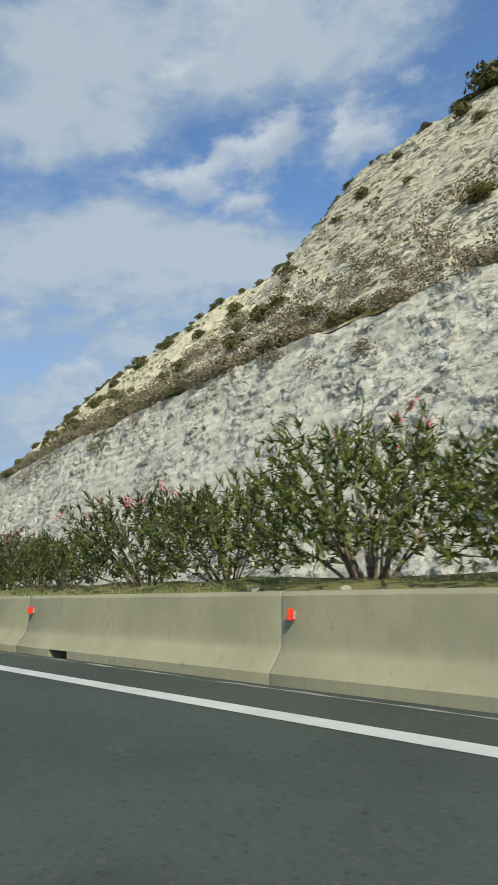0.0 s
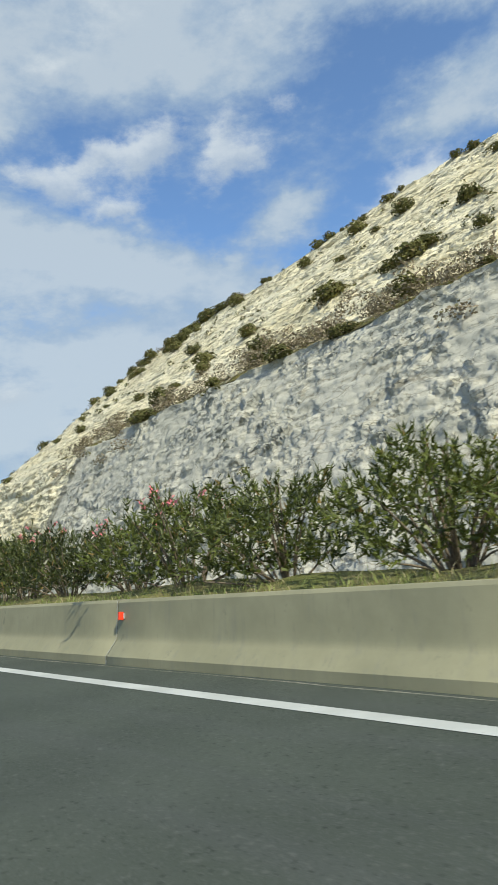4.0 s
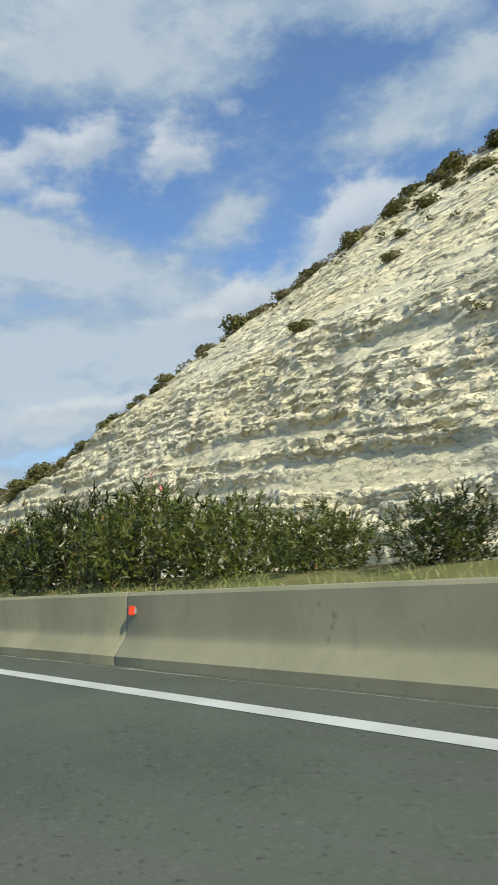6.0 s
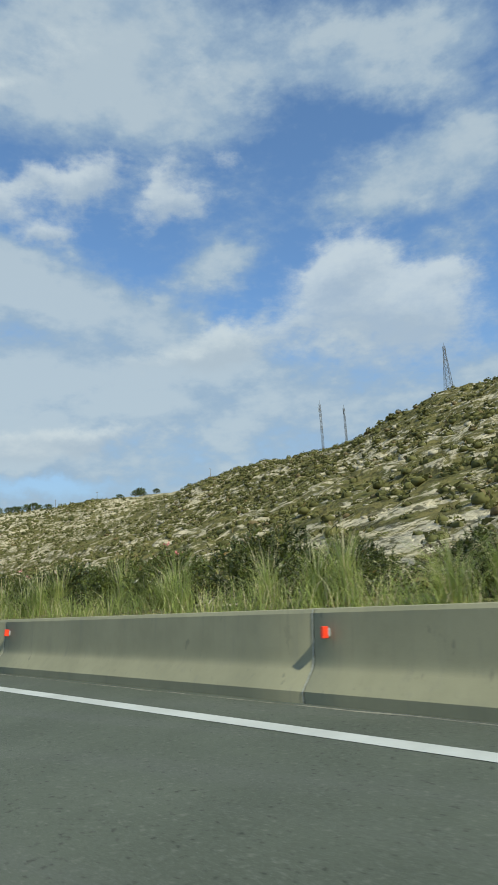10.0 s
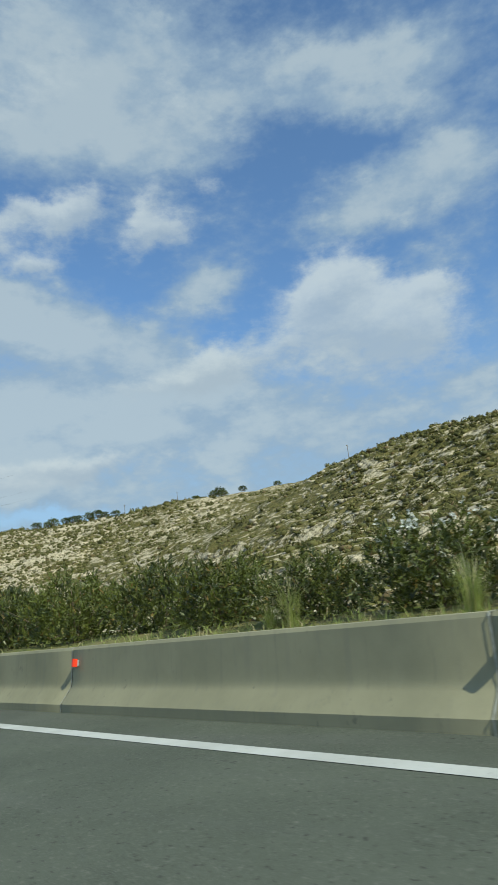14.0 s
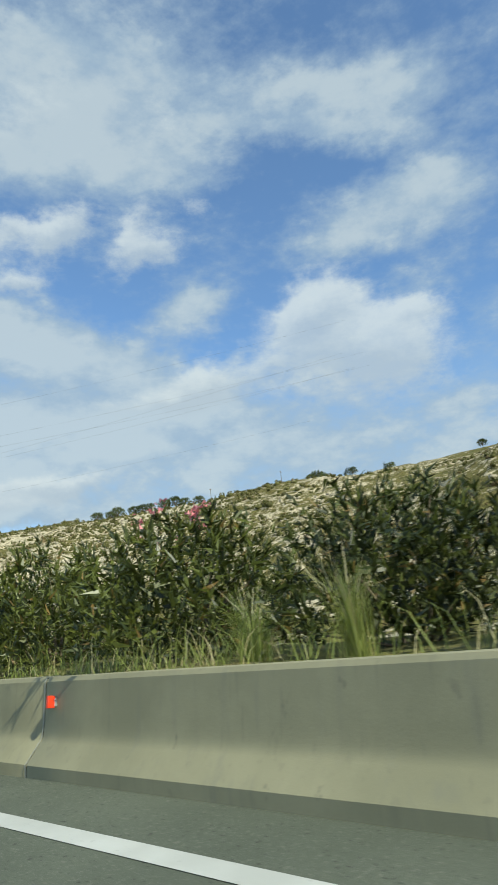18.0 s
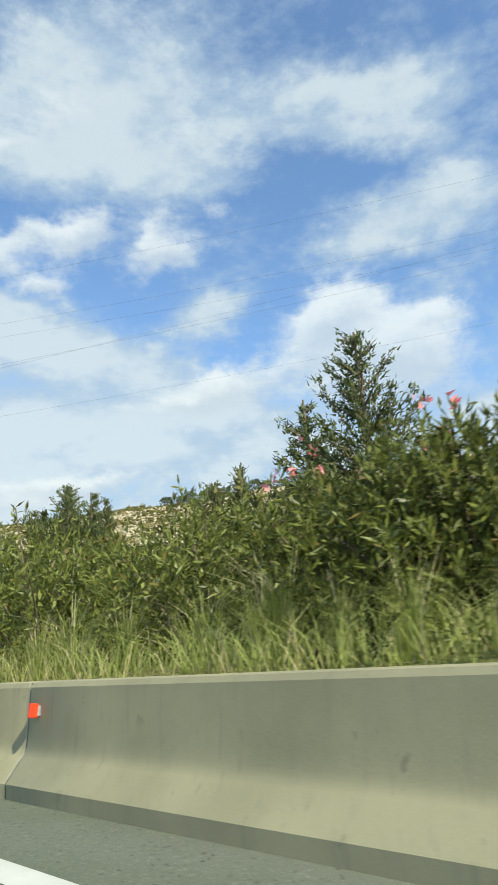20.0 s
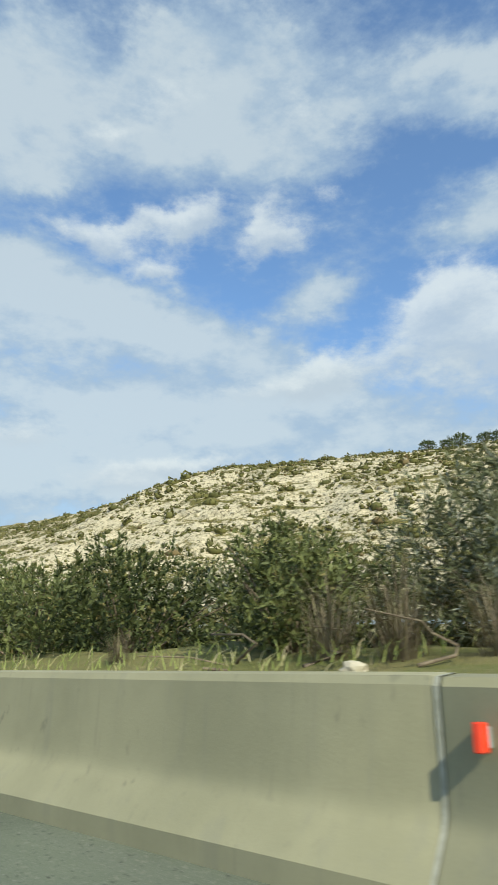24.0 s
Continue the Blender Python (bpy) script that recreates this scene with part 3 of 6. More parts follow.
def box(bm, lo, hi, bevel=0.0):
    d = [b - a for a, b in zip(lo, hi)]
    c = [(a + b) / 2 for a, b in zip(lo, hi)]
    got = bmesh.ops.create_cube(bm, size=1.0, matrix=Matrix.Translation(c) @ Matrix.Diagonal((*d, 1)))
    if bevel:
        edges = list({e for v in got["verts"] for e in v.link_edges})
        bmesh.ops.bevel(bm, geom=edges, offset=bevel, segments=1, affect="EDGES")


def rod(bm, a, b, r0, r1=None, sides=6):
    a, b = Vector(a), Vector(b)
    d = b - a
    bmesh.ops.create_cone(bm, cap_ends=True, segments=sides, radius1=r0, radius2=r0 if r1 is None else r1, depth=d.length,
                          matrix=Matrix.Translation((a + b) / 2) @ d.to_track_quat("Z", "Y").to_matrix().to_4x4())


# ---- noise on arrays ----


def lattice(ix, iy, iz, seed):
    with np.errstate(over="ignore"):
        h = (ix.astype(np.int64) * 374761393 + iy.astype(np.int64) * 668265263 + iz.astype(np.int64) * 2147483647 + seed * 974711) & 0xFFFFFFFF
        h = ((h ^ (h >> 13)) * 1274126177) & 0xFFFFFFFF
        h = h ^ (h >> 16)
    return (h & 0xFFFF) / 65535.0


def value_noise(x, y, z, seed=0):
    x, y, z = np.broadcast_arrays(x, y, z)
    i, j, l = np.floor(x), np.floor(y), np.floor(z)
    u, v, w = x - i, y - j, z - l
    u, v, w = (t * t * (3 - 2 * t) for t in (u, v, w))
    out = 0
    for a in (0, 1):
        for b in (0, 1):
            for c in (0, 1):
                out = out + lattice(i + a, j + b, l + c, seed) * (u if a else 1 - u) * (v if b else 1 - v) * (w if c else 1 - w)
    return out


def fbm(x, y, z, octaves=4, seed=0, gain=0.5):
    total, amp, f = 0, 1.0, 1.0
    for o in range(octaves):
        total = total + amp * (value_noise(x * f, y * f, z * f, seed + o) - 0.5)
        amp, f = amp * gain, f * 2.03
    return total


# ---- ground, road, paint ----
def strip(name, s, cross, material, label, kind="structure"):
    """A band along the road; cross lists (right, up) pairs."""
    s = np.asarray(s, float)
    c = np.array(cross, float)
    pts = on_road(s[:, None], c[None, :, 0], c[None, :, 1])
    return tagged(new(name, grid_mesh(name, pts, material, False)), label, kind=kind)


road_s = np.arange(-60, 760, 3.0)
strip("road", road_s, [(-11.5, 0.0), (0.02, 0.0)], ASPHALT, "grey worn asphalt motorway carriageway")
strip("road_edge_line", road_s, [(-0.93, 0.005), (-0.74, 0.005)], PAINT, "solid white painted edge line on the asphalt")
strip("far_carriageway", road_s, [(4.3, -0.05), (12.6, -0.05)], ASPHALT, "grey asphalt carriageway beyond the planted median")


def seam(name, s, n, material, label):
    """A ragged line of grit along a crack in the asphalt."""
    w = 0.016 * np.clip(3.0 * fbm(s / 0.5, 0 * s, 0 * s, 3, 91) + 0.9, 0.04, 1.6) * np.clip(4.0 * fbm(s / 6.0, 0 * s, 0 * s, 2, 94) + 0.9, 0.1, 1)
    mid = n + 0.05 * fbm(s / 2.2, 0 * s, 0 * s, 3, 92)
    h = 0.004 + 0.012 * np.clip(fbm(s / 0.5, 0 * s, 0 * s, 2, 93) + 0.2, 0, 1)
    pts = on_road(s[:, None], np.stack([mid - w, mid - w * 0.4, mid + w * 0.4, mid + w], 1), np.stack([0.002 + 0 * h, h, h, 0.002 + 0 * h], 1))
    return tagged(new(name, grid_mesh(name, pts, material, False)), label, kind="stuff")


def far_rim(name, material):
    """The ground sheet that reaches the horizon, below everything."""
    r = np.concatenate([[0.0], np.geomspace(30, 4800, 40)])
    a = np.linspace(0, 2 * math.pi, 73)
    x, y = r[:, None] * np.cos(a), r[:, None] * np.sin(a) + 300
    z = -4.0 + 6.0 * fbm(x / 300, y / 300, 0 * x, 3, 5) - 3 - 0.004 * np.maximum(r[:, None] - 400, 0) * 0.0
    return tagged(new(name, grid_mesh(name, np.stack([x, y, z], -1), material)), "dry open land that reaches the horizon", kind="structure")


seam("gutter_grit", np.arange(-20, 262, 0.10), -0.10, GRIT, "ragged pale line of grit beside the barrier's foot")
far_rim("ground", SCRUB)
strip("verge", np.arange(-60, 760, 5.0), [(-60.0, -4.0), (-16.0, -0.25), (-11.5, -0.01)], SOIL, "dry soil verge along the carriageway")

# ---- planted median ----
med_s = np.arange(-40, 700, 0.5)
med_n = np.concatenate([[0.42, 0.44], np.arange(0.5, 4.1, 0.3), [4.25, 4.35]])
mn, ms = np.meshgrid(med_n, med_s)
mh = np.interp(mn, [0.42, 0.44, 0.6, 1.2, 2.2, 3.2, 4.1, 4.3, 4.4], [0.3, 0.72, 0.77, 0.86, 0.90, 0.82, 0.45, 0.1, -0.3])
mh = mh - 0.055 * np.clip((ms - 205) / 25.0, 0, 1) * (mn > 0.9) + 0.12 * fbm(ms / 1.4, mn / 0.9, 0 * ms, 3, 11) * (mn > 0.5)
tagged(new("median_soil", grid_mesh("median_soil", on_road(ms, mn, mh), SOIL)), "dry raised soil of the planted median", kind="structure")


def soil_top(s, n):
    return float(np.interp(n, [0.42, 0.44, 0.6, 1.2, 2.2, 3.2, 4.1], [0.3, 0.72, 0.77, 0.86, 0.90, 0.82, 0.45])) - (0.055 * min(max((s - 205) / 25.0, 0), 1) if n > 0.9 else 0)


# ---- hillside ----
def cut_profile(s):
    """Breaks of the cut's cross-section as (right, height) at s: foot, bench edge, bench back, top edge, slope behind."""
    base = level(s)
    bench = np.clip((158.0 - s) / 30.0, 0, 1)
    # the lower face keeps one slope; its edge comes down where the hill runs out
    edge = np.interp(s, [-60, 176, 183, 186, 188, 190, 196, 200, 206, 212, 217, 220, 222, 225, 230, 240, 260], [10.3, 10.3, 10.0, 9.6, 8.8, 7.6, 6.8, 6.2, 6.3, 6.5, 6.3, 5.8, 5.1, 4.3, 2.0, 0.8, 0.5])
    bench_n, bench_z = 12.6 + 0.587 * (edge + 0.6), base + edge
    top_n = np.maximum(np.interp(s, [-60, 166, 175, 180, 184, 186, 188, 191], [41, 41, 38, 33, 27, 23.5, 19.6, 15]), bench_n + 0.9)
    top_z = np.interp(s, [-60, 18, 28, 32, 35, 38, 41, 45, 50, 56, 63, 72, 90, 106, 122, 166, 172, 175, 180, 184, 186, 188, 191, 226, 240, 262],
                      [32.4, 32.4, 33.0, 33.1, 32.0, 30.9, 29.9, 29.0, 29.0, 29.8, 29.8, 29.6, 30.7, 31.1, 31.5, 31.0, 29.9, 28.0, 23.6, 19.4, 16.6, 13.6, 9.0, 7.5, 3.5, 1.5])
    top_z = np.maximum(top_z, bench_z + 0.5)
    back_n = np.minimum(bench_n + 0.12 + 3.38 * bench, top_n - 0.3)
    back_z = np.minimum(bench_z + 0.12 + 1.38 * bench, top_z - 0.2)
    z40 = np.interp(s, [-60, 150, 165, 177, 183, 192, 198, 203, 211, 221, 231, 246, 290], [27.5, 28, 30.2, 29.2, 28.0, 26.2, 24.7, 23.2, 21.0, 20.2, 17.5, 11.5, 5])
    z40 = np.maximum(z40, top_z)
    return ([12.6 + 0 * s, bench_n, back_n, top_n, np.maximum(top_n + 0.5, 40.5 + 0 * s), 62 + 0 * s, 110 + 0 * s, 420 + 0 * s],
            [base - 0.6, bench_z, back_z, top_z, z40, z40 + 3, z40 + 12, -8 + 0 * s])


def blocks(u, v, w, seed):
    """One value for each block of a broken bed: blocks are offset from bed to bed."""
    row = np.floor(v)
    col = np.floor(u + 7.7 * lattice(row, row * 0, row * 0, seed))
    return lattice(col, row, np.floor(w), seed + 1)


def facets(u, v, w, seed):
    """Broken beds: every block is a plane of its own, tilted by chance and mostly leaning out at its top."""
    row = np.floor(v)
    uu = u + 7.7 * lattice(row, row * 0, row * 0, seed)
    col, deep = np.floor(uu), np.floor(w)
    r0, r1, r2 = (lattice(col, row, deep, seed + i) for i in (1, 2, 3))
    return (r0 - 0.5) + 1.3 * (r1 - 0.5) * (uu - col - 0.5) + 1.2 * (r2 - 0.25) * (v - row - 0.5)


def beds(s, n, z):
    """The bedding: which bed a place lies in, how far up in it, and how soft it is there (0 hard, 1 soft)."""
    dip = z - 0.045 * s + 0.9 * fbm(s / 17, n / 17, z / 17, 3, 31) + 0.16 * fbm(s / 2.1, n / 2.1, z / 2.1, 2, 35)
    q = dip / 0.47
    q = q + 0.55 * (value_noise(0 * q, 0 * q, q * 0.63, 36) - 0.5)
    row = np.floor(q)
    soft = lattice(row, row * 0, row * 0, 37) * 0.8 + 0.95 * (value_noise(s / 6.0 + 9.1 * row, n / 9.0, row * 1.0, 38) - 0.5)
    return dip, row, q - row, np.clip((soft - 0.58) * 7.0, 0, 1)


def marl_share(s, z):
    return np.clip((level(s) + 10.4 - z) / 0.6, 0, 1) * np.clip((150 - s) / 8.0, 0, 1)


def hill_rough(s, n, z, steep):
    """Relief of the rock: hard ledges over recessed soft beds, blocks between joints, flutes down the face, in metres."""
    dip, row, t, soft = beds(s, n, z)
    wob = s + 0.35 * dip + 0.7 * fbm(s / 1.5, n / 1.5, z / 1.1, 2, 33)
    nose = 1 - (1 - t) ** 4 - 0.45 * t ** 6
    ragged = value_noise(s / 1.3 + 5.3 * row, n / 3.0, row * 1.0, 8)
    hard = (0.10 + 0.30 * ragged) * nose + 0.12 * facets(wob / 0.9, dip / 0.37, n / 3.0, 57) + 0.12 * facets(wob / 0.45 + dip, dip / 0.25, n / 1.5, 67)
    hollow = -0.10 - 0.08 * value_noise(s / 2.5, n / 3.0, z / 1.2, 71) + 0.04 * fbm(s / 0.7, n / 0.7, z / 0.5, 2, 72)
    # flutes that cut through the beds
    flute = np.abs(fbm(s / 1.9, n / 30.0, z / 7.0, 2, 19)) * 2.2
    strong = np.clip((value_noise(s / 9.0, n / 30.0, z / 5.0, 22) - 0.42) * 4, 0, 1)
    cream = hard * (1 - soft) + hollow * soft + 0.30 * strong * (np.minimum(flute, 0.8) - 0.45)
    # marl: plates that part along slanting cracks
    lean = z + 0.42 * s
    plate = facets((s - 0.5 * z) / 1.7 + 0.8 * fbm(s / 3, n / 3, z / 3, 2, 81), (lean + 1.2 * fbm(s / 4, n / 4, z / 4, 2, 82)) / 1.05, n / 4.0, 87)
    chip = facets(wob / 0.75, dip / 0.42, n / 2.0, 91)
    worn = np.clip((value_noise(s / 3.2, n / 3.2, z / 2.2, 23) - 0.40) * 4.0, 0.12, 1)
    grey = 0.22 * plate * (0.35 + 0.65 * worn) + 0.24 * chip * worn + 0.09 * facets(wob / 0.4, dip / 0.22, n / 1.2, 93) + 0.16 * (nose - 0.5) * ragged
    m = marl_share(s, z)
    return steep * (cream * (1 - m) + grey * m) + 0.16 * fbm(s / 9.0, n / 9.0, z / 7.0, 3, 10)


def cut_piece(name, s, lo, hi, rows, material, label):
    """The cut between two breaks of its cross-section."""
    N, Z = cut_profile(s)
    t = np.linspace(0, 1, rows)
    pts_n, pts_z = [], []
    for a in range(lo, hi):
        u = t if a == hi - 1 else t[:-1]
        pts_n.append(N[a][:, None] * (1 - u) + N[a + 1][:, None] * u)
        pts_z.append(Z[a][:, None] * (1 - u) + Z[a + 1][:, None] * u)
    n, z = np.concatenate(pts_n, 1), np.concatenate(pts_z, 1)
    s2 = np.broadcast_to(s[:, None], n.shape)
    dn, dz = np.gradient(n, axis=1), np.gradient(z, axis=1)
    length = np.sqrt(dn * dn + dz * dz) + 1e-6
    steep = np.clip(dz / length, 0.15, 1.0)
    d = hill_rough(s2, n, z, steep)
    pts = on_plan(s2, n - d * dz / length, z + d * dn / length)
    data = grid_mesh(name, pts, material, False)
    bed = data.attributes.new("soft_bed", "FLOAT", "POINT")
    bed.data.foreach_set("value", beds(s2, n, z)[3].astype(np.float32).ravel())
    return tagged(new(name, data), label, kind="structure")


cut_s = np.arange(-8.0, 250.0, 0.14)
cut_piece("cut_slope_lower", cut_s[cut_s < 146], 0, 1, 96, MARL, "grey-white marl face of the road cutting, cracked and lumpy")
cut_piece("cut_slope_lower_chalk", cut_s[cut_s > 145], 0, 1, 96, CHALK, "cream layered chalk face of the road cutting")
cut_piece("cut_slope_bench", cut_s[cut_s < 152], 1, 2, 12, SCRUB, "narrow bench across the cutting with dry scrub")
cut_piece("cut_slope_ledge", cut_s[cut_s > 151], 1, 2, 8, CHALK, "narrow chalk ledge across the cutting")
cut_piece("cut_slope_upper", cut_s, 2, 3, 140, CHALK, "cream layered chalk slope above the bench")
cut_piece("hill_back", np.arange(-12, 262, 1.5), 3, 7, 20, SCRUB, "scrub-covered hillside above the cutting")

# open hills: heights above the datum by distance along and to the right of the road
HILL_N = (12.6, 40, 70, 100, 125, 140, 148, 165, 190, 220, 260, 320, 420, 620)
HILL = {
    240: (3.5, 15, 24, 34, 41, 45, 47, 52, 61, 66, 68, 69, 70, 70),
    262: (3.5, 11, 20, 31, 40, 45, 48, 54, 64, 67, 69, 69, 70, 70),
    312: (3.0, 8, 16, 27, 36, 42, 45, 53, 65, 64, 63, 62, 62, 60),
    350: (2.6, 7, 14, 23, 31, 36, 40, 50, 65, 64, 63, 62, 62, 60),
    372: (2.5, 7, 13, 20, 28, 33, 37, 47, 62, 63, 62, 62, 62, 60),
    390: (2.5, 7, 12, 18, 25, 29, 34, 42, 55, 62, 62, 62, 62, 60),
    420: (2.5, 6, 11, 16, 20, 22, 28, 37, 53, 62.5, 64, 64, 64, 62),
    470: (2.4, 5, 9, 13, 17, 19, 27, 35, 53, 64, 69, 70, 68, 64),
    505: (2.3, 5, 8, 12, 16, 18, 26, 33, 49, 62, 71, 74, 72, 66),
    540: (2.3, 5, 8, 12, 15, 17, 24, 29, 39, 48, 62, 79, 78, 70),
    600: (2.0, 5, 8, 11, 14, 16, 22, 27, 37, 49, 71, 80, 80, 72),
    650: (0.6, 4, 7, 11, 14, 17, 22, 30, 42, 53, 70, 75, 78, 72),
    700: (0.0, 4, 7, 12, 17, 22, 28, 38, 51, 61, 73, 75, 76, 72),
    750: (0.0, 4, 8, 16, 27, 35, 40, 48, 60.5, 68, 76, 77, 76, 72),
    778: (0.0, 4, 10, 21, 33, 41, 46, 55, 65, 71, 77, 77, 76, 72),
    800: (0.0, 6, 14, 25, 33, 39, 44, 51, 60, 66, 72, 76, 75, 72),
    850: (0.0, 8, 17, 26, 34, 39, 43, 49, 56, 62, 66, 71, 73, 70),
    950: (0.0, 10, 20, 29, 37, 43, 46, 51, 57, 61, 66, 71, 74, 73),
    1400: (-2, 8, 20, 34, 44, 50, 53, 59, 67, 74, 80, 88, 95, 98),
}


def hill_height(s, n):
    keys = sorted(HILL)
    rows = np.array([HILL[q] for q in keys], float)
    s = np.asarray(s, float)
    i = np.clip(np.searchsorted(keys, s) - 1, 0, len(keys) - 2)
    a = np.array(keys, float)
    u = np.clip((s - a[i]) / (a[i + 1] - a[i]), 0, 1)
    u = u * u * (3 - 2 * u)
    j = np.clip(np.searchsorted(HILL_N, n) - 1, 0, len(HILL_N) - 2)
    b = np.array(HILL_N, float)
    v = np.clip((n - b[j]) / (b[j + 1] - b[j]), 0, 1)
    v = np.where(b[j] == 140, v * v * (3 - 2 * v), v)
    z = ((rows[i, j] * (1 - v) + rows[i, j + 1] * v) * (1 - u) + (rows[i + 1, j] * (1 - v) + rows[i + 1, j + 1] * v) * u)
    return z


def hill_relief(s, n, z):
    away = np.clip((n - 14) / 30.0, 0, 1)
    beds = value_noise(s / 40.0, n / 60.0, (z + 6 * fbm(s / 60, n / 60, 0 * z, 2, 44)) / 3.2, 41) - 0.5
    step = blocks(s / 9.0, (z + 5 * fbm(s / 50, n / 50, 0 * z, 2, 46)) / 2.4, n / 14.0, 47) - 0.5
    return away * (2.0 * fbm(s / 30, n / 30, 0 * z, 4, 40) + 1.2 * beds + 1.1 * step + 0.9 * fbm(s / 5.5, n / 5.5, 0 * z, 2, 43))


def hill_at(s, n):
    z = hill_height(s, n)
    return z + hill_relief(s, n, z)


def hills(name, s, material, label):
    n = np.concatenate([np.arange(12.6, 270, 1.9), np.geomspace(272, 620, 26)])
    S, N = np.meshgrid(s, n, indexing="ij")
    tagged(new(name, grid_mesh(name, on_plan(S, N, hill_at(S, N)), material, False)), label, kind="structure")


hills("open_hills", np.arange(238, 622, 1.9), SCRUB, "dry limestone hills with pale ledges and low scrub")
hills("pale_hills", np.arange(620, 794, 1.9), MESA, "pale bare limestone hill with scattered scrub")
hills("green_ridge", np.concatenate([np.arange(792, 880, 1.9), np.arange(880, 1400, 8.0)]), SCRUB, "distant olive-green ridge beyond the pale hill")

# ---- the concrete barrier ----
# cross-section, from the foot on the road side over the top to the back
SECTION = [(0.0, -0.03), (0.0, 0.105), (0.146, 0.268), (0.163, 0.292), (0.175, 0.320), (0.183, 0.352), (0.190, 0.395), (0.197, 0.450), (0.228, 0.785), (0.250, 0.82), (0.385, 0.82), (0.405, 0.79), (0.44, 0.30), (0.56, 0.10), (0.56, -0.03)]


def barrier_mesh(length, drain=None):
    """One cast length; drain: metres from its near end to a drain slot in the foot."""
    prof = SECTION
    cuts = [0.0, 0.012, length - 0.012, length]
    if drain is not None:
        cuts += [drain - 0.27, drain + 0.27]
    cuts = sorted(cuts + list(np.arange(0.75, length - 0.3, 0.75)))
    cuts = [c for i, c in enumerate(cuts) if i == 0 or c - cuts[i - 1] > 0.01]
    bm = bmesh.new()
    rings = []
    for y in cuts:
        inset = 0.005 if y in (0.0, length) else 0.0
        ring = []
        for x, z in prof:
            cx, cz = 0.31, 0.4
            ring.append(bm.verts.new((x + inset * (1 if x < cx else -1), y, z - (inset if z > 0.7 else 0))))
        rings.append(ring)
    for i in range(len(rings) - 1):
        for j in range(len(prof) - 1):
            mid = (cuts[i] + cuts[i + 1]) / 2
            if drain is not None and j == 0 and abs(mid - drain) < 0.27:
                a, b, c, d = rings[i][0], rings[i][1], rings[i + 1][1], rings[i + 1][0]
                deep = [bm.verts.new(v.co + Vector((0.42, 0, 0.0))) for v in (a, b, c, d)]
                bm.faces.new((a, b, deep[1], deep[0]))
                bm.faces.new((b, c, deep[2], deep[1]))
                bm.faces.new((c, d, deep[3], deep[2]))
                bm.faces.new(deep)
                continue
            bm.faces.new((rings[i][j], rings[i][j + 1], rings[i + 1][j + 1], rings[i + 1][j]))
    bm.faces.new(rings[0])
    bm.faces.new(list(reversed(rings[-1])))
    bmesh.ops.recalc_face_normals(bm, faces=bm.faces)
    for e in bm.edges:
        e.smooth = len(e.link_faces) == 2 and e.calc_face_angle(0) < radians(24)
    return from_bm("concrete_barrier", bm, CONCRETE, True)


def reflector_mesh():
    bm = bmesh.new()
    box(bm, (-0.085, -0.017, -0.054), (-0.010, 0.017, 0.054), 0.005)
    return from_bm("reflector", bm, RED)


def bracket_mesh():
    bm = bmesh.new()
    box(bm, (-0.015, -0.020, -0.040), (0.025, 0.020, 0.040), 0.005)
    return from_bm("bracket", bm, STEEL)


def filler_mesh():
    """The strip of mortar in the gap between two lengths."""
    bm = bmesh.new()
    ring = [[bm.verts.new((x + (-0.003 if x < 0.3 else 0.003), y, z + (0.003 if z > 0.7 else 0))) for x, z in SECTION] for y in (-0.012, 0.012)]
    for j in range(len(SECTION) - 1):
        bm.faces.new((ring[0][j], ring[0][j + 1], ring[1][j + 1], ring[1][j]))
    bmesh.ops.recalc_face_normals(bm, faces=bm.faces)
    return from_bm("joint_filler", bm, MORTAR)


# slots in the foot, by metres along the road
DRAINS = (8.8, 22.0, 33.7, 46.8, 60.0, 72.4, 85.8, 98.2, 110.6, 123.0, 135.5, 147.9, 160.1, 174.8, 187.8, 201.4, 212.2, 225.6)
# where the joints stray from an even six metres
STRAY = {1: 0.43, 3: -0.28, 5: -0.07, 6: -0.39, 7: 0.24, 8: 0.2, 11: -0.15, 12: -0.56, 13: 0.38, 15: -0.39, 16: 0.6, 24: -0.32, 25: -0.21, 26: -0.12, 27: 0.14, 28: 0.5, 30: -0.59, 31: 0.16,
         33: -0.77, 34: -0.72, 36: 0.25, 37: 0.41, 38: -0.15, 39: -0.18, 41: -0.19, 42: -0.5, 43: 0.44, 44: -0.15, 52: 0.16, 53: -0.13, 54: -0.57, 55: 0.41, 56: -0.13, 57: -0.47, 59: 0.37}
STRAY.update({60: -0.68, 61: 0.53, 62: 0.14, 63: -0.48, 64: 0.34, 66: -0.42, 67: 0.75, 68: 0.15, 69: -0.4, 71: -1.34, 82: 1.58, 83: 0.38, 84: -0.39, 85: 0.56, 86: -0.32,
              87: 2.06, 90: -0.25, 91: 0.32, 93: -0.56, 94: 0.36, 95: -0.06, 96: -0.47, 97: 0.34, 98: 0.14, 99: -0.3})
RED_MESH, BRACKET, FILLER = reflector_mesh(), bracket_mesh(), filler_mesh()
rng = random.Random(4)
joints = [-1.82 + 6.0 * i + STRAY.get(i, 0.0) for i in range(-3, 109)]
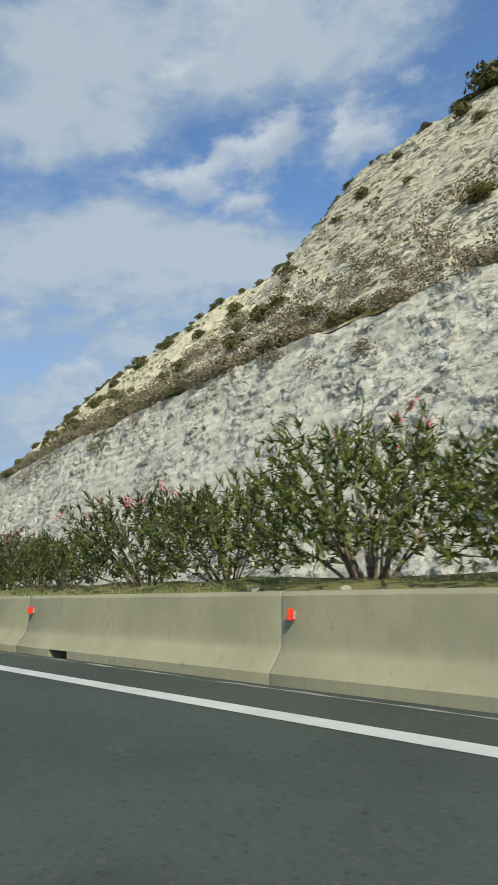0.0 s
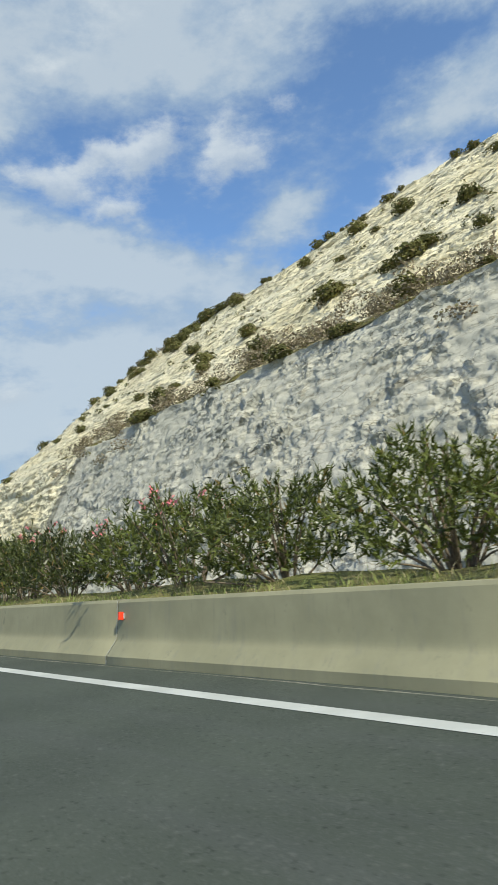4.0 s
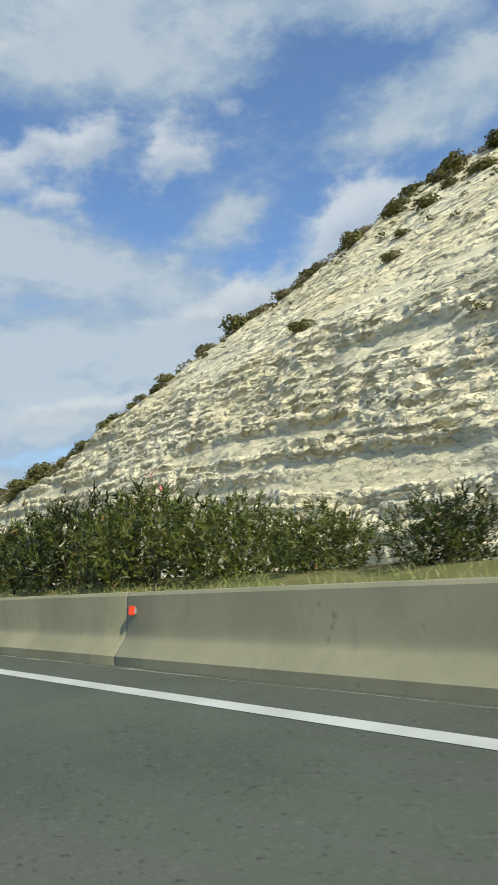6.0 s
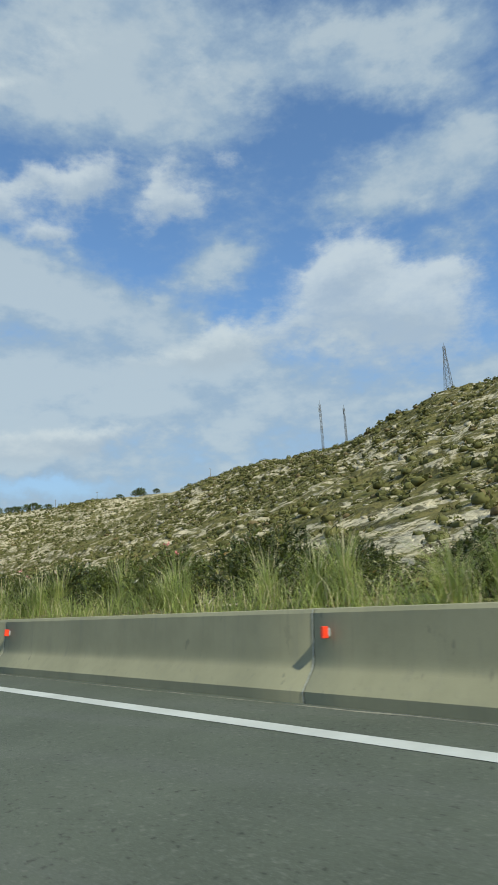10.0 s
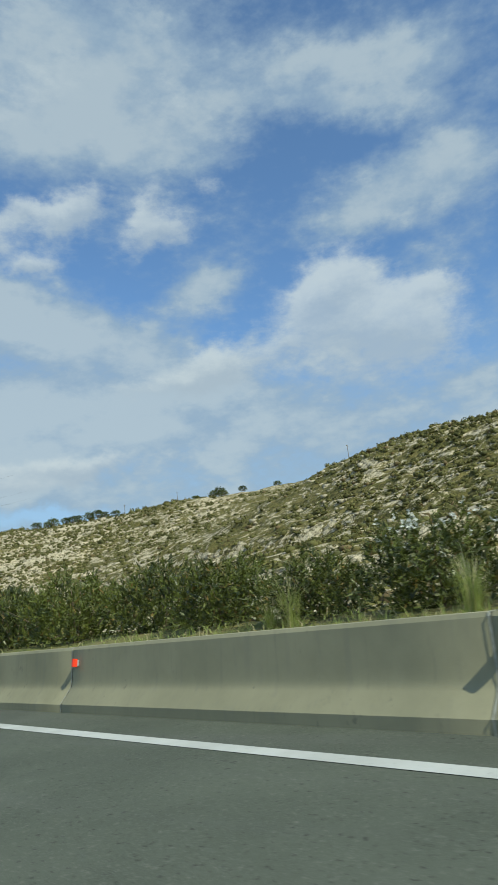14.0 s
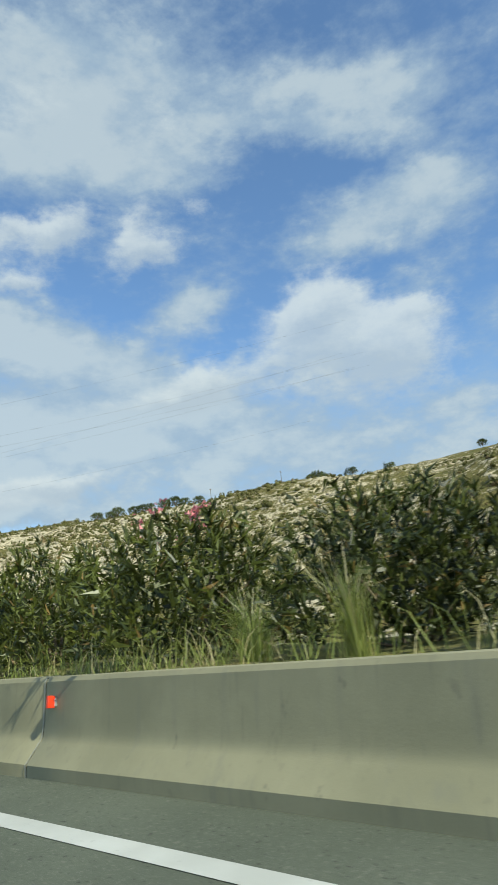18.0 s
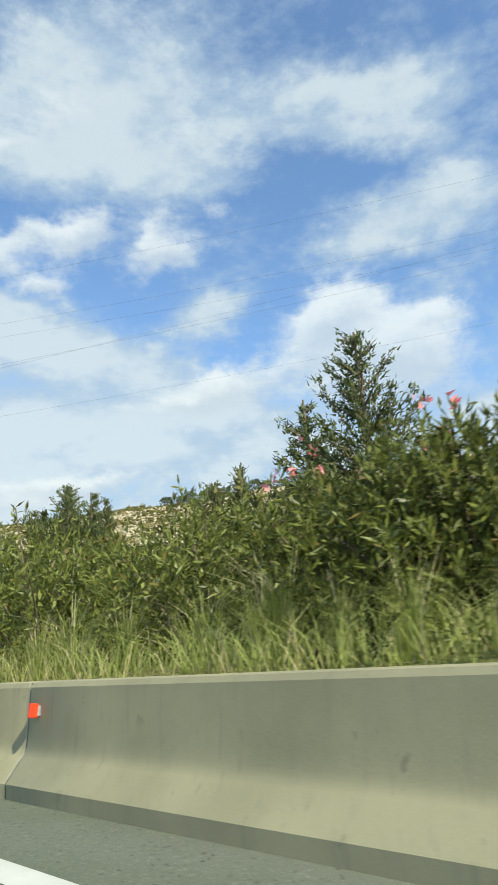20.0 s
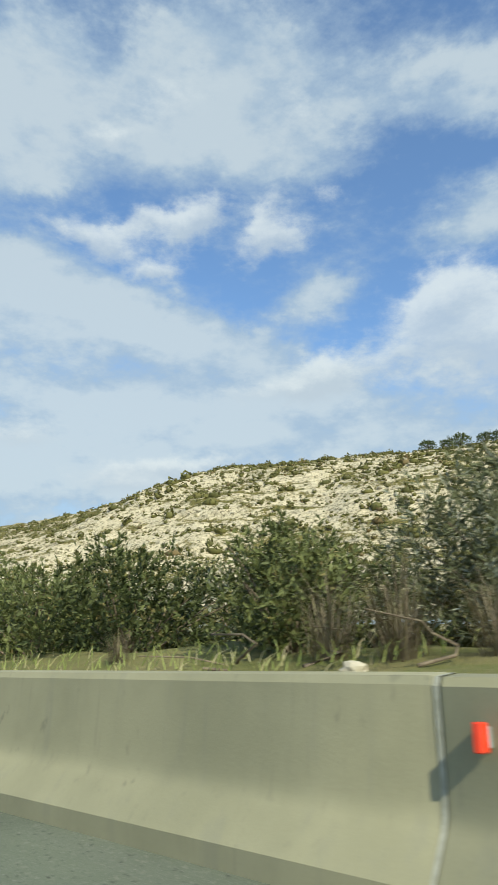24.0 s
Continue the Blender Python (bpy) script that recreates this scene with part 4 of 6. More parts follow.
for s, e in zip(joints, joints[1:]):
    length = e - s - 0.022
    hit = [min(max(d - s, 0.32), length - 0.32) for d in DRAINS if s <= d < e]
    ob = new("concrete_barrier", barrier_mesh(length, hit[0] if hit else None))
    a, b = Vector(on_road(s, 0, 0)), Vector(on_road(e, 0, 0))
    fwd = (b - a).normalized()
    mid = road_turn((s + e) / 2)
    right = (mid.col[0] - fwd * mid.col[0].dot(fwd)).normalized()
    m = Matrix((right, fwd, right.cross(fwd))).transposed().to_4x4()
    m.translation = a + fwd * 0.011
    ob.matrix_world = m @ pose(rng.uniform(-0.004, 0.004), 0, rng.uniform(-0.004, 0.004), 0, 0, rng.uniform(-0.04, 0.04))
    tagged(ob, "precast beige concrete barrier with a drain slot in its foot" if hit else "precast beige concrete safety barrier along the road edge",
           "barrier", "barriers along the road")
    part("joint_filler", FILLER, ob, "pale mortar joint", pose(0, length + 0.011, 0))
    ref = part("reflector", RED_MESH, ob, "small red plastic road reflector", pose(0.203, length - 0.17 + rng.uniform(-0.02, 0.02), 0.61, 0, 8 + rng.uniform(-4, 4), rng.uniform(-5, 5)))
    part("bracket", BRACKET, ref, "grey metal mount")

# ---- planting ----
def leaf_cloud(name, tips, ways, length, width, material, seed, fold=0.25, jitter=0.35, lance=False):
    """Leaves at tips, pointing along ways: slim wedges, or lances with their widest part in the middle."""
    r = np.random.RandomState(seed)
    n = len(tips)
    w = ways / (np.linalg.norm(ways, axis=1, keepdims=True) + 1e-9)
    side = np.cross(w, r.normal(size=(n, 3)))
    side /= np.linalg.norm(side, axis=1, keepdims=True) + 1e-9
    up = np.cross(side, w)
    ln = length * (1 + jitter * r.uniform(-1, 1, (n, 1)))
    wd = width * (1 + jitter * r.uniform(-1, 1, (n, 1)))
    if lance:
        mid = tips + w * ln * 0.45 + up * ln * fold * 0.25
        v = np.stack([tips, mid + side * wd * 0.5, tips + w * ln, mid - side * wd * 0.5], 1).reshape(-1, 3)
        return mesh_of(name, v, np.arange(4 * n).reshape(n, 4), material)
    v = np.stack([tips - side * wd * 0.5, tips + side * wd * 0.5, tips + w * ln + up * ln * fold * 0.3], 1).reshape(-1, 3)
    f = np.arange(3 * n).reshape(n, 3)
    return mesh_of(name, v, f, material)


def stems_mesh(name, paths, r0, r1, material, sides=4):
    """Tapered stems along point lists."""
    vs, fs = [], []
    for p in paths:
        p = np.asarray(p)
        k = len(p)
        base = len(vs)
        for i in range(k):
            d = p[min(i + 1, k - 1)] - p[max(i - 1, 0)]
            d = d / (np.linalg.norm(d) + 1e-9)
            x = np.cross(d, (0.3, 0.9, 0.1))
            x /= np.linalg.norm(x) + 1e-9
            y = np.cross(d, x)
            rad = r0 + (r1 - r0) * i / (k - 1)
            for q in range(sides):
                t = 2 * math.pi * q / sides
                vs.append(p[i] + rad * (x * math.cos(t) + y * math.sin(t)))
        for i in range(k - 1):
            for q in range(sides):
                fs.append((base + i * sides + q, base + i * sides + (q + 1) % sides, base + (i + 1) * sides + (q + 1) % sides, base + (i + 1) * sides + q))
    return mesh_of(name, np.array(vs), np.array(fs), material)


def dome(r, count, wide, high, flat=0.45, low=0.04):
    """Places spread through the outer part of a rounded crown that starts near the ground, with the way out from its heart."""
    z = low + (1 - low) * r.uniform(0, 1, count) ** 0.85
    a = r.uniform(0, 2 * math.pi, count)
    lump = 1 + 0.20 * np.sin(3 * a + r.uniform(0, 6)) * np.sin(6 * z + r.uniform(0, 6)) + 0.12 * np.sin(7 * a + 5 * z + r.uniform(0, 6))
    rim = np.sqrt(np.clip(1 - (np.abs(z - 0.36) / 0.68) ** 2.2, 0.02, 1)) * lump
    q = r.uniform(0, 1, count) ** 0.42
    top = 1 + 0.10 * np.sin(2 * a + r.uniform(0, 6)) + 0.07 * np.sin(5 * a + r.uniform(0, 6))
    p = np.stack([wide * rim * q * np.cos(a), wide * rim * q * np.sin(a), high * z * top], 1)
    d = np.stack([np.cos(a) * q, np.sin(a) * q, 1.3 * (z - 0.3)], 1)
    return p, d / (np.linalg.norm(d, axis=1, keepdims=True) + 1e-9)


def bush_parts(seed, shoots, per, leaf, width, material, wide=0.8, high=1.0, up=0.8, loose=0.55, shoot=0.22, stems=16, flowers=0, petal=None, lance=False, low=0.04):
    """A many-stemmed bush: short leafy shoots over a dome, on stems from one stool."""
    r = np.random.RandomState(seed)
    base, out = dome(r, shoots, wide, high - shoot * 0.6, low=low)
    way = out * 0.6 + np.array([0, 0, up]) + r.normal(size=(shoots, 3)) * 0.35
    way /= np.linalg.norm(way, axis=1, keepdims=True)
    size = shoot * r.uniform(0.6, 1.35, shoots)
    t = r.uniform(0.0, 1.0, (shoots, per))
    tips = base[:, None, :] + way[:, None, :] * (t * size[:, None])[..., None]
    ways = way[:, None, :] * (0.35 + 0.7 * t[..., None]) + r.normal(size=(shoots, per, 3)) * loose
    tips, ways = tips.reshape(-1, 3), ways.reshape(-1, 3)
    # older, larger leaves low down inside
    inner = int(shoots * (1.7 if low < 0.1 else 1.1))
    a, q, zz = r.uniform(0, 6.28, inner), r.uniform(0, 1, inner) ** 0.5, r.uniform(0.0, 0.72, inner) ** 1.2
    deep = np.stack([np.cos(a) * q * wide * 0.66, np.sin(a) * q * wide * 0.66, (low * 1.3 + (1 - low * 1.3) * zz) * high], 1)
    paths = []
    for i in r.choice(shoots, stems, replace=False):
        end = base[i] + way[i] * size[i] * 0.8
        foot = np.array([end[0] * 0.18, end[1] * 0.18, -0.04])
        mid = np.array([end[0] * 0.45, end[1] * 0.45, end[2] * 0.55]) + r.normal(size=3) * 0.03
        q = np.linspace(0, 1, 5)[:, None]
        paths.append((1 - q) ** 2 * foot + 2 * q * (1 - q) * mid + q * q * end)
    out_ = [("foliage", leaf_cloud("foliage", np.concatenate([tips, deep]), np.concatenate([ways, r.normal(size=(inner, 3)) + (0, 0, 0.5)]),
                                      np.repeat((leaf, leaf * 1.3), (len(tips), inner))[:, None], np.repeat((width, width * 1.7), (len(tips), inner))[:, None], material, seed, lance=lance), ""),
            ("branchwork", stems_mesh("branchwork", paths, 0.016, 0.005, BARK), "thin brown branches")]
    if flowers:
        top = np.argsort(-(base[:, 2] + r.uniform(0, 0.8, shoots)))[:flowers]
        heads = base[top] + way[top] * size[top][:, None] * 1.05
        ft = np.repeat(heads, 8, 0) + r.normal(size=(flowers * 8, 3)) * 0.022
        fw = r.normal(size=(flowers * 8, 3)) + (0, 0, 0.4)
        out_.append(("blossom", leaf_cloud("blossom", ft, fw, 0.040, 0.034, petal, seed + 1), "%s flower clusters" % ("pink" if petal == PINK else "white")))
    return out_


def thing_of(name, parts, label, category, group=""):
    root = new(name)
    for pname, data, plabel in parts:
        ob = part(pname, data, root, plabel)
        if pname in ("foliage", "blossom", "crown", "lattice"):
            tagged(ob, kind="stuff")
    return tagged(root, label, category, group)


class Sown:
    """Hands out copies of a few built things; the first copy is the thing itself."""

    def __init__(self, made):
        self.made, self.used = made, set()

    def put(self, i, m):
        ob = self.made[i]
        if i in self.used:
            ob = copy_thing(ob, m)
        self.used.add(i)
        ob.matrix_basis = m
        return ob

    def clear(self):
        for i, ob in enumerate(self.made):
            if i not in self.used:
                for o in (*ob.children_recursive, ob):
                    bpy.data.objects.remove(o)


# crown height above the road every 4 m
CROWN = []
CROWN += [2.3, 2.4, 2.3, 2.0, 2.2, 2.2, 2.2, 2.2, 1.9, 2.1, 2.3, 2.2, 2.2, 2.1, 2.2, 2.1, 2.1, 2.1, 2.1, 2.2, 2.0, 2.1, 2.4, 2.3, 2.3, 2.3]
CROWN += [2.2, 2.2, 2.2, 2.1, 2.1, 2.0, 2.0, 2.0, 1.9, 1.9, 1.9, 1.8, 1.7, 2.2, 2.2, 2.2, 2.0, 2.0, 2.2, 2.7, 1.9, 1.8, 1.9, 2.0, 2.3, 2.35]
CROWN += [2.4, 2.3, 2.15, 2.1, 2.1, 1.9, 1.8, 1.7, 1.6, 1.6, 1.5, 1.7, 1.7, 1.7, 1.7, 1.7, 1.7, 1.7, 1.7, 1.6, 1.6, 1.6, 1.6, 1.6, 1.6, 1.5]
CROWN += [1.5, 1.5, 1.5, 1.7, 1.6, 2.3, 2.3, 2.1, 1.9, 1.7, 1.8, 1.9, 2.0, 2.2, 2.3, 2.8, 1.9, 1.9, 1.9, 2.0, 2.1, 2.5, 2.3, 2.4, 2.3, 2.2]
CROWN += [2.1, 2.0, 1.7, 2.2, 2.2, 2.2, 2.3, 2.3, 2.3, 2.3, 2.3, 2.3, 2.4, 2.4, 2.4, 2.4, 2.4, 2.4, 2.5, 2.5, 2.6, 2.9, 2.8, 2.7, 2.5, 2.3]
CROWN += [1.9, 2.2, 2.1, 2.1, 2.0, 1.9, 2.1, 1.7, 1.8, 1.9, 2.0, 2.1, 2.2, 2.2, 2.3, 2.2, 2.1, 2.0, 1.9, 1.9, 1.8, 1.8, 1.8, 1.8, 1.8, 1.8]

BLOOM = ((0, None, ""), (0, None, ""), (0, None, ""), (5, PINK, " with few pink flowers"), (14, PINK, " with pink flowers"), (34, PINK, " covered in pink flowers"), (30, WHITE, " with white flowers"))
open_kinds = Sown([thing_of("oleander_bush", bush_parts(20 + i, 290, 15, 0.082, 0.0215, OLEANDER, flowers=b[0], petal=b[1], stems=20, wide=0.9, low=0.12), "open green oleander bush" + b[2] + " behind the barrier", "bush", "oleanders in the median") for i, b in enumerate(BLOOM[:5])])
full_kinds = Sown([thing_of("oleander_bush", bush_parts(40 + i, 380, 12, 0.096, 0.026, OLEANDER, flowers=b[0], petal=b[1], stems=8, wide=0.88), "dense green oleander bush" + b[2] + " behind the barrier", "bush", "oleanders in the median") for i, b in enumerate(BLOOM)])
# late in the drive the road runs closer to the hedge
low_kinds = Sown([thing_of("oleander_bush", bush_parts(80 + i, 400, 12, 0.108, 0.022, PALE_OLEANDER, flowers=b[0], petal=b[1], stems=9, wide=0.9, shoot=0.2, lance=True), "leafy oleander bush" + b[2] + " behind the barrier", "bush", "oleanders in the median") for i, b in enumerate(BLOOM)])
tall_kinds = Sown([thing_of("oleander_bush", bush_parts(100 + i, 540, 11, 0.066, 0.0145, PALE_OLEANDER, flowers=b[0], petal=b[1], stems=12, wide=0.84, shoot=0.15, lance=True), "tall leafy oleander bush" + b[2] + " behind the barrier", "bush", "oleanders in the median") for i, b in enumerate(BLOOM)])
rng = random.Random(11)
s = -10.0
GAPS = ((226.5, 229.0), (516.0, 519.0), (314.2, 317.8), (540.3, 553.5), (562.3, 565.8), (586.6, 606.0))
while s < 618:
    top = float(np.interp(s, np.arange(len(CROWN)) * 4.0, CROWN))
    n = 1.85 + rng.uniform(-0.3, 0.3)
    high = max(0.5, (top - soil_top(s, n)) * rng.uniform(0.78, 1.08) * (0.88 if s > 480 else 1.0) + 0.05)
    crowded = 360 < s < 384 and high > 1.4
    m = place(s, n + 0.3 * crowded, soil_top(s, n) - 0.05, rng.uniform(0, 360), high * (0.9 if crowded else 1.0))
    if not any(a < s < b for a, b in GAPS):
        if s < 148:
            open_kinds.put(rng.choices(range(5), (5, 5, 5, 4, 4 if 60 < s < 110 else 1))[0], m)
        else:
            kinds = full_kinds if s < 384 or 404 < s < 468 else (tall_kinds if high > 1.35 else low_kinds)
            kinds.put(rng.choices(range(7), (6, 6, 6, 3, 7 if 404 < s < 440 else 3 if s > 440 else 0, 2 if s > 522 else 0, (6 if s > 480 else 3 if s > 300 else 0)))[0], m)
    s += rng.uniform(0.9, 1.15) * max(1.6, min(2.8, high * 1.85)) * (0.82 if s < 148 else 1.0)
# a second row behind, where the hedge closes up
fill = random.Random(12)
for i in range(31):
    s = (496.5 + 2.1 * i if i < 17 else 556.0 + 2.0 * (i - 17)) + fill.uniform(-0.4, 0.4)
    n = 2.9 + fill.uniform(-0.25, 0.25)
    high = fill.uniform(1.35, 1.6) * (1.0 if i < 17 else 0.84)
    tall_kinds.put(fill.choice((0, 1, 2, 3, 6)), place(s, n, soil_top(s, n) - 0.05, fill.uniform(0, 360), high))
for kinds in (open_kinds, full_kinds, low_kinds, tall_kinds):
    kinds.clear()


# ---- grass ----
def blades_mesh(name, seed, blades, high, lean, w, material, least=0.45, rootless=0.0):
    """A fountain of long thin blades, each of two bent quads."""
    r = np.random.RandomState(seed)
    a = r.uniform(0, 2 * math.pi, blades)
    out = np.stack([np.cos(a), np.sin(a), 0 * a], 1)
    foot = out * r.uniform(0, 0.2, (blades, 1))
    h = high * r.uniform(least, 1.05, (blades, 1))
    bend = lean * r.uniform(0.15, 1.15, (blades, 1))
    up = np.array([0, 0, 1.0])
    p1 = foot + up * h * 0.62 + out * bend * h * 0.26
    p2 = foot + up * h * (1 - 0.36 * bend) + out * bend * h * 0.95
    p0 = foot + (p1 - foot) * rootless
    side = np.stack([-np.sin(a), np.cos(a), 0 * a], 1)
    v = np.stack([p0 - side * w, p0 + side * w, p1 + side * w * 0.9, p1 - side * w * 0.9, p2 + side * w * 0.3, p2 - side * w * 0.3], 1).reshape(-1, 3)
    i = np.arange(blades)[:, None] * 6
    f = np.concatenate([i + (0, 1, 2, 3), i + (3, 2, 4, 5)])
    return mesh_of(name, v, f, material)


def tuft(i):
    lean = (0.45, 0.6, 0.75, 0.9)[i]
    root = thing_of("grass_tuft", [("blade_fountain", blades_mesh("blade_fountain", 60 + i, 200, 1.0, lean, 0.0038, GRASS), ""),
                                   ("plume", blades_mesh("plume", 60 + i, 16, 1.10, lean * 0.8, 0.006, PLUME, 0.8, 0.93), "pale straw seed heads")],
                    "tall yellow-green fountain grass tuft behind the barrier", "grass", "grass tufts in the median")
    for c in root.children:
        tagged(c, kind="stuff")
    return root


tufts = Sown([tuft(i) for i in range(4)])
rng = random.Random(21)
# metres along the road, tufts a metre, height
for a, b, density, high in ((203, 213, 0.3, 0.7), (213, 232, 1.0, 0.8), (232, 262, 1.4, 0.8), (262, 303, 0.6, 0.75), (303, 326, 0.9, 0.7), (326, 352, 0.4, 0.55), (352, 384, 0.25, 0.6),
                            (384, 402, 0.2, 0.8), (402, 432, 0.15, 0.65), (432, 486, 0.35, 0.7), (486, 505, 1.3, 0.85), (505, 530, 2.0, 0.75), (530, 553, 2.4, 0.88), (553, 578, 0.5, 0.65), (578, 588, 0.3, 0.5)):
    for _ in range(int((b - a) * density)):
        s, n = rng.uniform(a, b), rng.uniform(0.85, 1.3)
        k = high * rng.uniform(0.7, 1.2)
        tufts.put(rng.randrange(4), place(s, n, soil_top(s, n) - 0.03, rng.uniform(0, 360), k, (rng.uniform(-0.12, 0.12), rng.uniform(-0.06, 0.14))) @ Matrix.Diagonal((1, 1, rng.uniform(0.85, 1.1), 1)))


def turf(name, spots, high, seed, label):
    """Short blades, too many to count, in one mesh; spots are (along, right)."""
    r = np.random.RandomState(seed)
    c = len(spots)
    h = np.interp(spots[:, 1], [0.42, 0.6, 1.2, 2.2, 3.2], [0.72, 0.77, 0.86, 0.90, 0.82]) - 0.02
    foot = on_road(spots[:, 0], spots[:, 1], h)
    a = r.uniform(0, 2 * math.pi, c)
    side = np.stack([np.cos(a), np.sin(a), 0 * a], 1) * 0.0055
    h = (high * r.uniform(0.4, 1.2, c))[:, None]
    lean = np.stack([r.normal(size=c) * 0.55 + 0.1, r.normal(size=c) * 0.6, 0 * h[:, 0]], 1)
    mid = foot + (lean * 0.35 + (0, 0, 0.6)) * h
    tip = foot + (lean * 1.15 + (0, 0, 0.97)) * h
    v = np.stack([foot - side, foot + side, mid + side * 0.7, tip, mid - side * 0.7], 1).reshape(-1, 3)
    f = (np.array([(0, 1, 2), (0, 2, 4), (4, 2, 3)])[None] + 5 * np.arange(c)[:, None, None]).reshape(-1, 3)
    tagged(new(name, mesh_of(name, v, f, GRASS)), label, kind="stuff")


r = np.random.RandomState(8)
sp = np.stack([r.uniform(-5, 612, 42000), 0.52 + np.abs(r.normal(size=42000)) * 0.5], 1)
keep = value_noise(sp[:, 0] / 2.3, sp[:, 1] / 0.8, 0 * sp[:, 0], 77) + np.where((sp[:, 0] > 205) & (sp[:, 0] < 345) | (sp[:, 0] > 480), 0.35, 0.24) - np.where(sp[:, 0] > 556, 0.12, 0.0) > 0.52
turf("roadside_grass", sp[keep & (sp[:, 1] < 2.6)], 0.13, 9, "short yellow-green grass and weeds along the barrier")
zone = np.array([(205, 305), (305, 345), (432, 486), (486, 530), (530, 553), (566, 586)])
share = np.array([0.26, 0.06, 0.06, 0.30, 0.28, 0.04])
pick = r.choice(len(zone), 52000, p=share)
tall = np.stack([zone[pick, 0] + (zone[pick, 1] - zone[pick, 0]) * r.uniform(0, 1, 52000), 0.62 + np.abs(r.normal(size=52000)) * 0.34], 1)
thick = value_noise(tall[:, 0] / 1.6, tall[:, 1] / 1.2, 0 * tall[:, 0], 78)
turf("tall_grass", tall[thick + r.uniform(0, 0.5, 52000) > 0.55], 0.42, 10, "soft tall yellow-green grass growing behind the barrier")

# ---- single trees and bushes in the median and beyond ----
def standing(ob, s, n, h, turn=0, size=1.0):
    ob.matrix_basis = place(s, n, h, turn, size)
    return ob


standing(thing_of("round_bush", bush_parts(301, 420, 15, 0.10, 0.032, LUSH, wide=0.92, high=1.0, up=0.25, shoot=0.16), "rounded bright green leafy bush behind the barrier", "bush"), 316.0, 2.2, 0.75, 30, 1.5)
standing(thing_of("oleander_bush", bush_parts(302, 420, 14, 0.085, 0.020, OLEANDER, wide=0.78, stems=16), "tall dense oleander bush above the others", "bush"), 332.2, 2.2, 0.75, 80, 1.7)
standing(thing_of("round_bush", bush_parts(303, 300, 14, 0.10, 0.030, LUSH, wide=0.9, up=0.3, shoot=0.16), "rounded bright green leafy bush behind the barrier", "bush"), 340.3, 2.3, 0.75, 10, 1.35)


for s, k in ((517.2, 1.22), (518.2, 1.15)):
    standing(thing_of("oleander_bush", bush_parts(int(s), 620, 12, 0.058, 0.018, ACACIA, wide=0.75, flowers=60, petal=WHITE, shoot=0.12, lance=True), "tall oleander bush covered in white flowers", "bush", "white oleanders"), s, 1.9, 0.75, 15, k)
for s, k in ((372.0, 1.95), (395.6, 2.05), (397.0, 1.7)):
    standing(thing_of("oleander_bush", bush_parts(int(s), 560, 13, 0.056, 0.0135, OLEANDER, wide=0.46, shoot=0.15, lance=True), "tall dense oleander bush above the others", "bush", "tall oleanders"), s, 2.0, 0.75, 15, k)
for s, k in ((493.2, 1.62), (494.5, 1.5)):
    standing(thing_of("oleander_bush", bush_parts(int(s), 540, 12, 0.066, 0.0145, PALE_OLEANDER, wide=0.6, flowers=5, petal=PINK, shoot=0.15, lance=True), "tall leafy oleander bush with few pink flowers", "bush", "tall oleanders"), s, 2.1, 0.75, 15, k)
standing(thing_of("oleander_bush", bush_parts(299, 300, 12, 0.10, 0.024, OLEANDER, wide=0.7, flowers=44, petal=WHITE, lance=True), "oleander bush covered in white flowers", "bush", "white oleanders"), 421.7, 1.2, 0.78, 15, 0.98)
standing(thing_of("oleander_bush", bush_parts(298, 380, 12, 0.075, 0.018, OLEANDER, wide=0.7, flowers=9, petal=PINK, lance=True), "tall oleander bush with pink flowers", "bush", "tall oleanders"), 419.4, 1.9, 0.75, 15, 1.2)
standing(thing_of("oleander_bush", bush_parts(304, 480, 13, 0.085, 0.021, PALE_OLEANDER, wide=0.38, flowers=3, petal=PINK, shoot=0.16, lance=True), "upright oleander bush with pink flowers amid tall grass", "bush"), 544.0, 1.75, 0.75, 15, 1.32)
for i in range(3):
    standing(thing_of("oleander_bush", bush_parts(305 + i, 200, 12, 0.13, 0.032, PALE_OLEANDER, flowers=9, petal=WHITE, lance=True), "low oleander bush with white flowers behind the grass", "bush"), 546.6 + 1.7 * i, 3.0, 0.74, 70 * i, 0.75)


def olive_parts(seed, leaf, material, wide=0.62, shoots=520, per=16, up=0.9, trunk=0.035, low=0.22):
    """A small tree: forked trunk under a loose crown."""
    r = np.random.RandomState(seed)
    base, out = dome(r, shoots, wide, 1 - low, 0.5)
    base[:, 2] += low
    way = out + np.array([0, 0, up]) + r.normal(size=(shoots, 3)) * 0.3
    way /= np.linalg.norm(way, axis=1, keepdims=True)
    t = r.uniform(0, 1, (shoots, per))
    tips = (base[:, None, :] + way[:, None, :] * (t * 0.14)[..., None]).reshape(-1, 3)
    ways = (way[:, None, :] * 0.8 + r.normal(size=(shoots, per, 3)) * 0.55).reshape(-1, 3)
    limbs = []
    for i in r.choice(shoots, 22, replace=False):
        q = np.linspace(0, 1, 5)[:, None]
        fork = np.array([0, 0, low * 0.8])
        mid = fork + (base[i] - fork) * 0.5 + r.normal(size=3) * 0.03
        limbs.append((1 - q) ** 2 * fork + 2 * q * (1 - q) * mid + q * q * base[i])
    stem = [np.array([[0, 0, -0.03], [0.012, 0.01, low * 0.4], [0, 0, low * 0.9]])]
    return [("crown", leaf_cloud("crown", tips, ways, leaf, leaf * 0.24, material, seed), ""),
            ("trunk", stems_mesh("trunk", stem, trunk, trunk * 0.75, BARK, 7), "grey-brown trunk"),
            ("branchwork", stems_mesh("branchwork", limbs, trunk * 0.5, trunk * 0.12, BARK), "")]


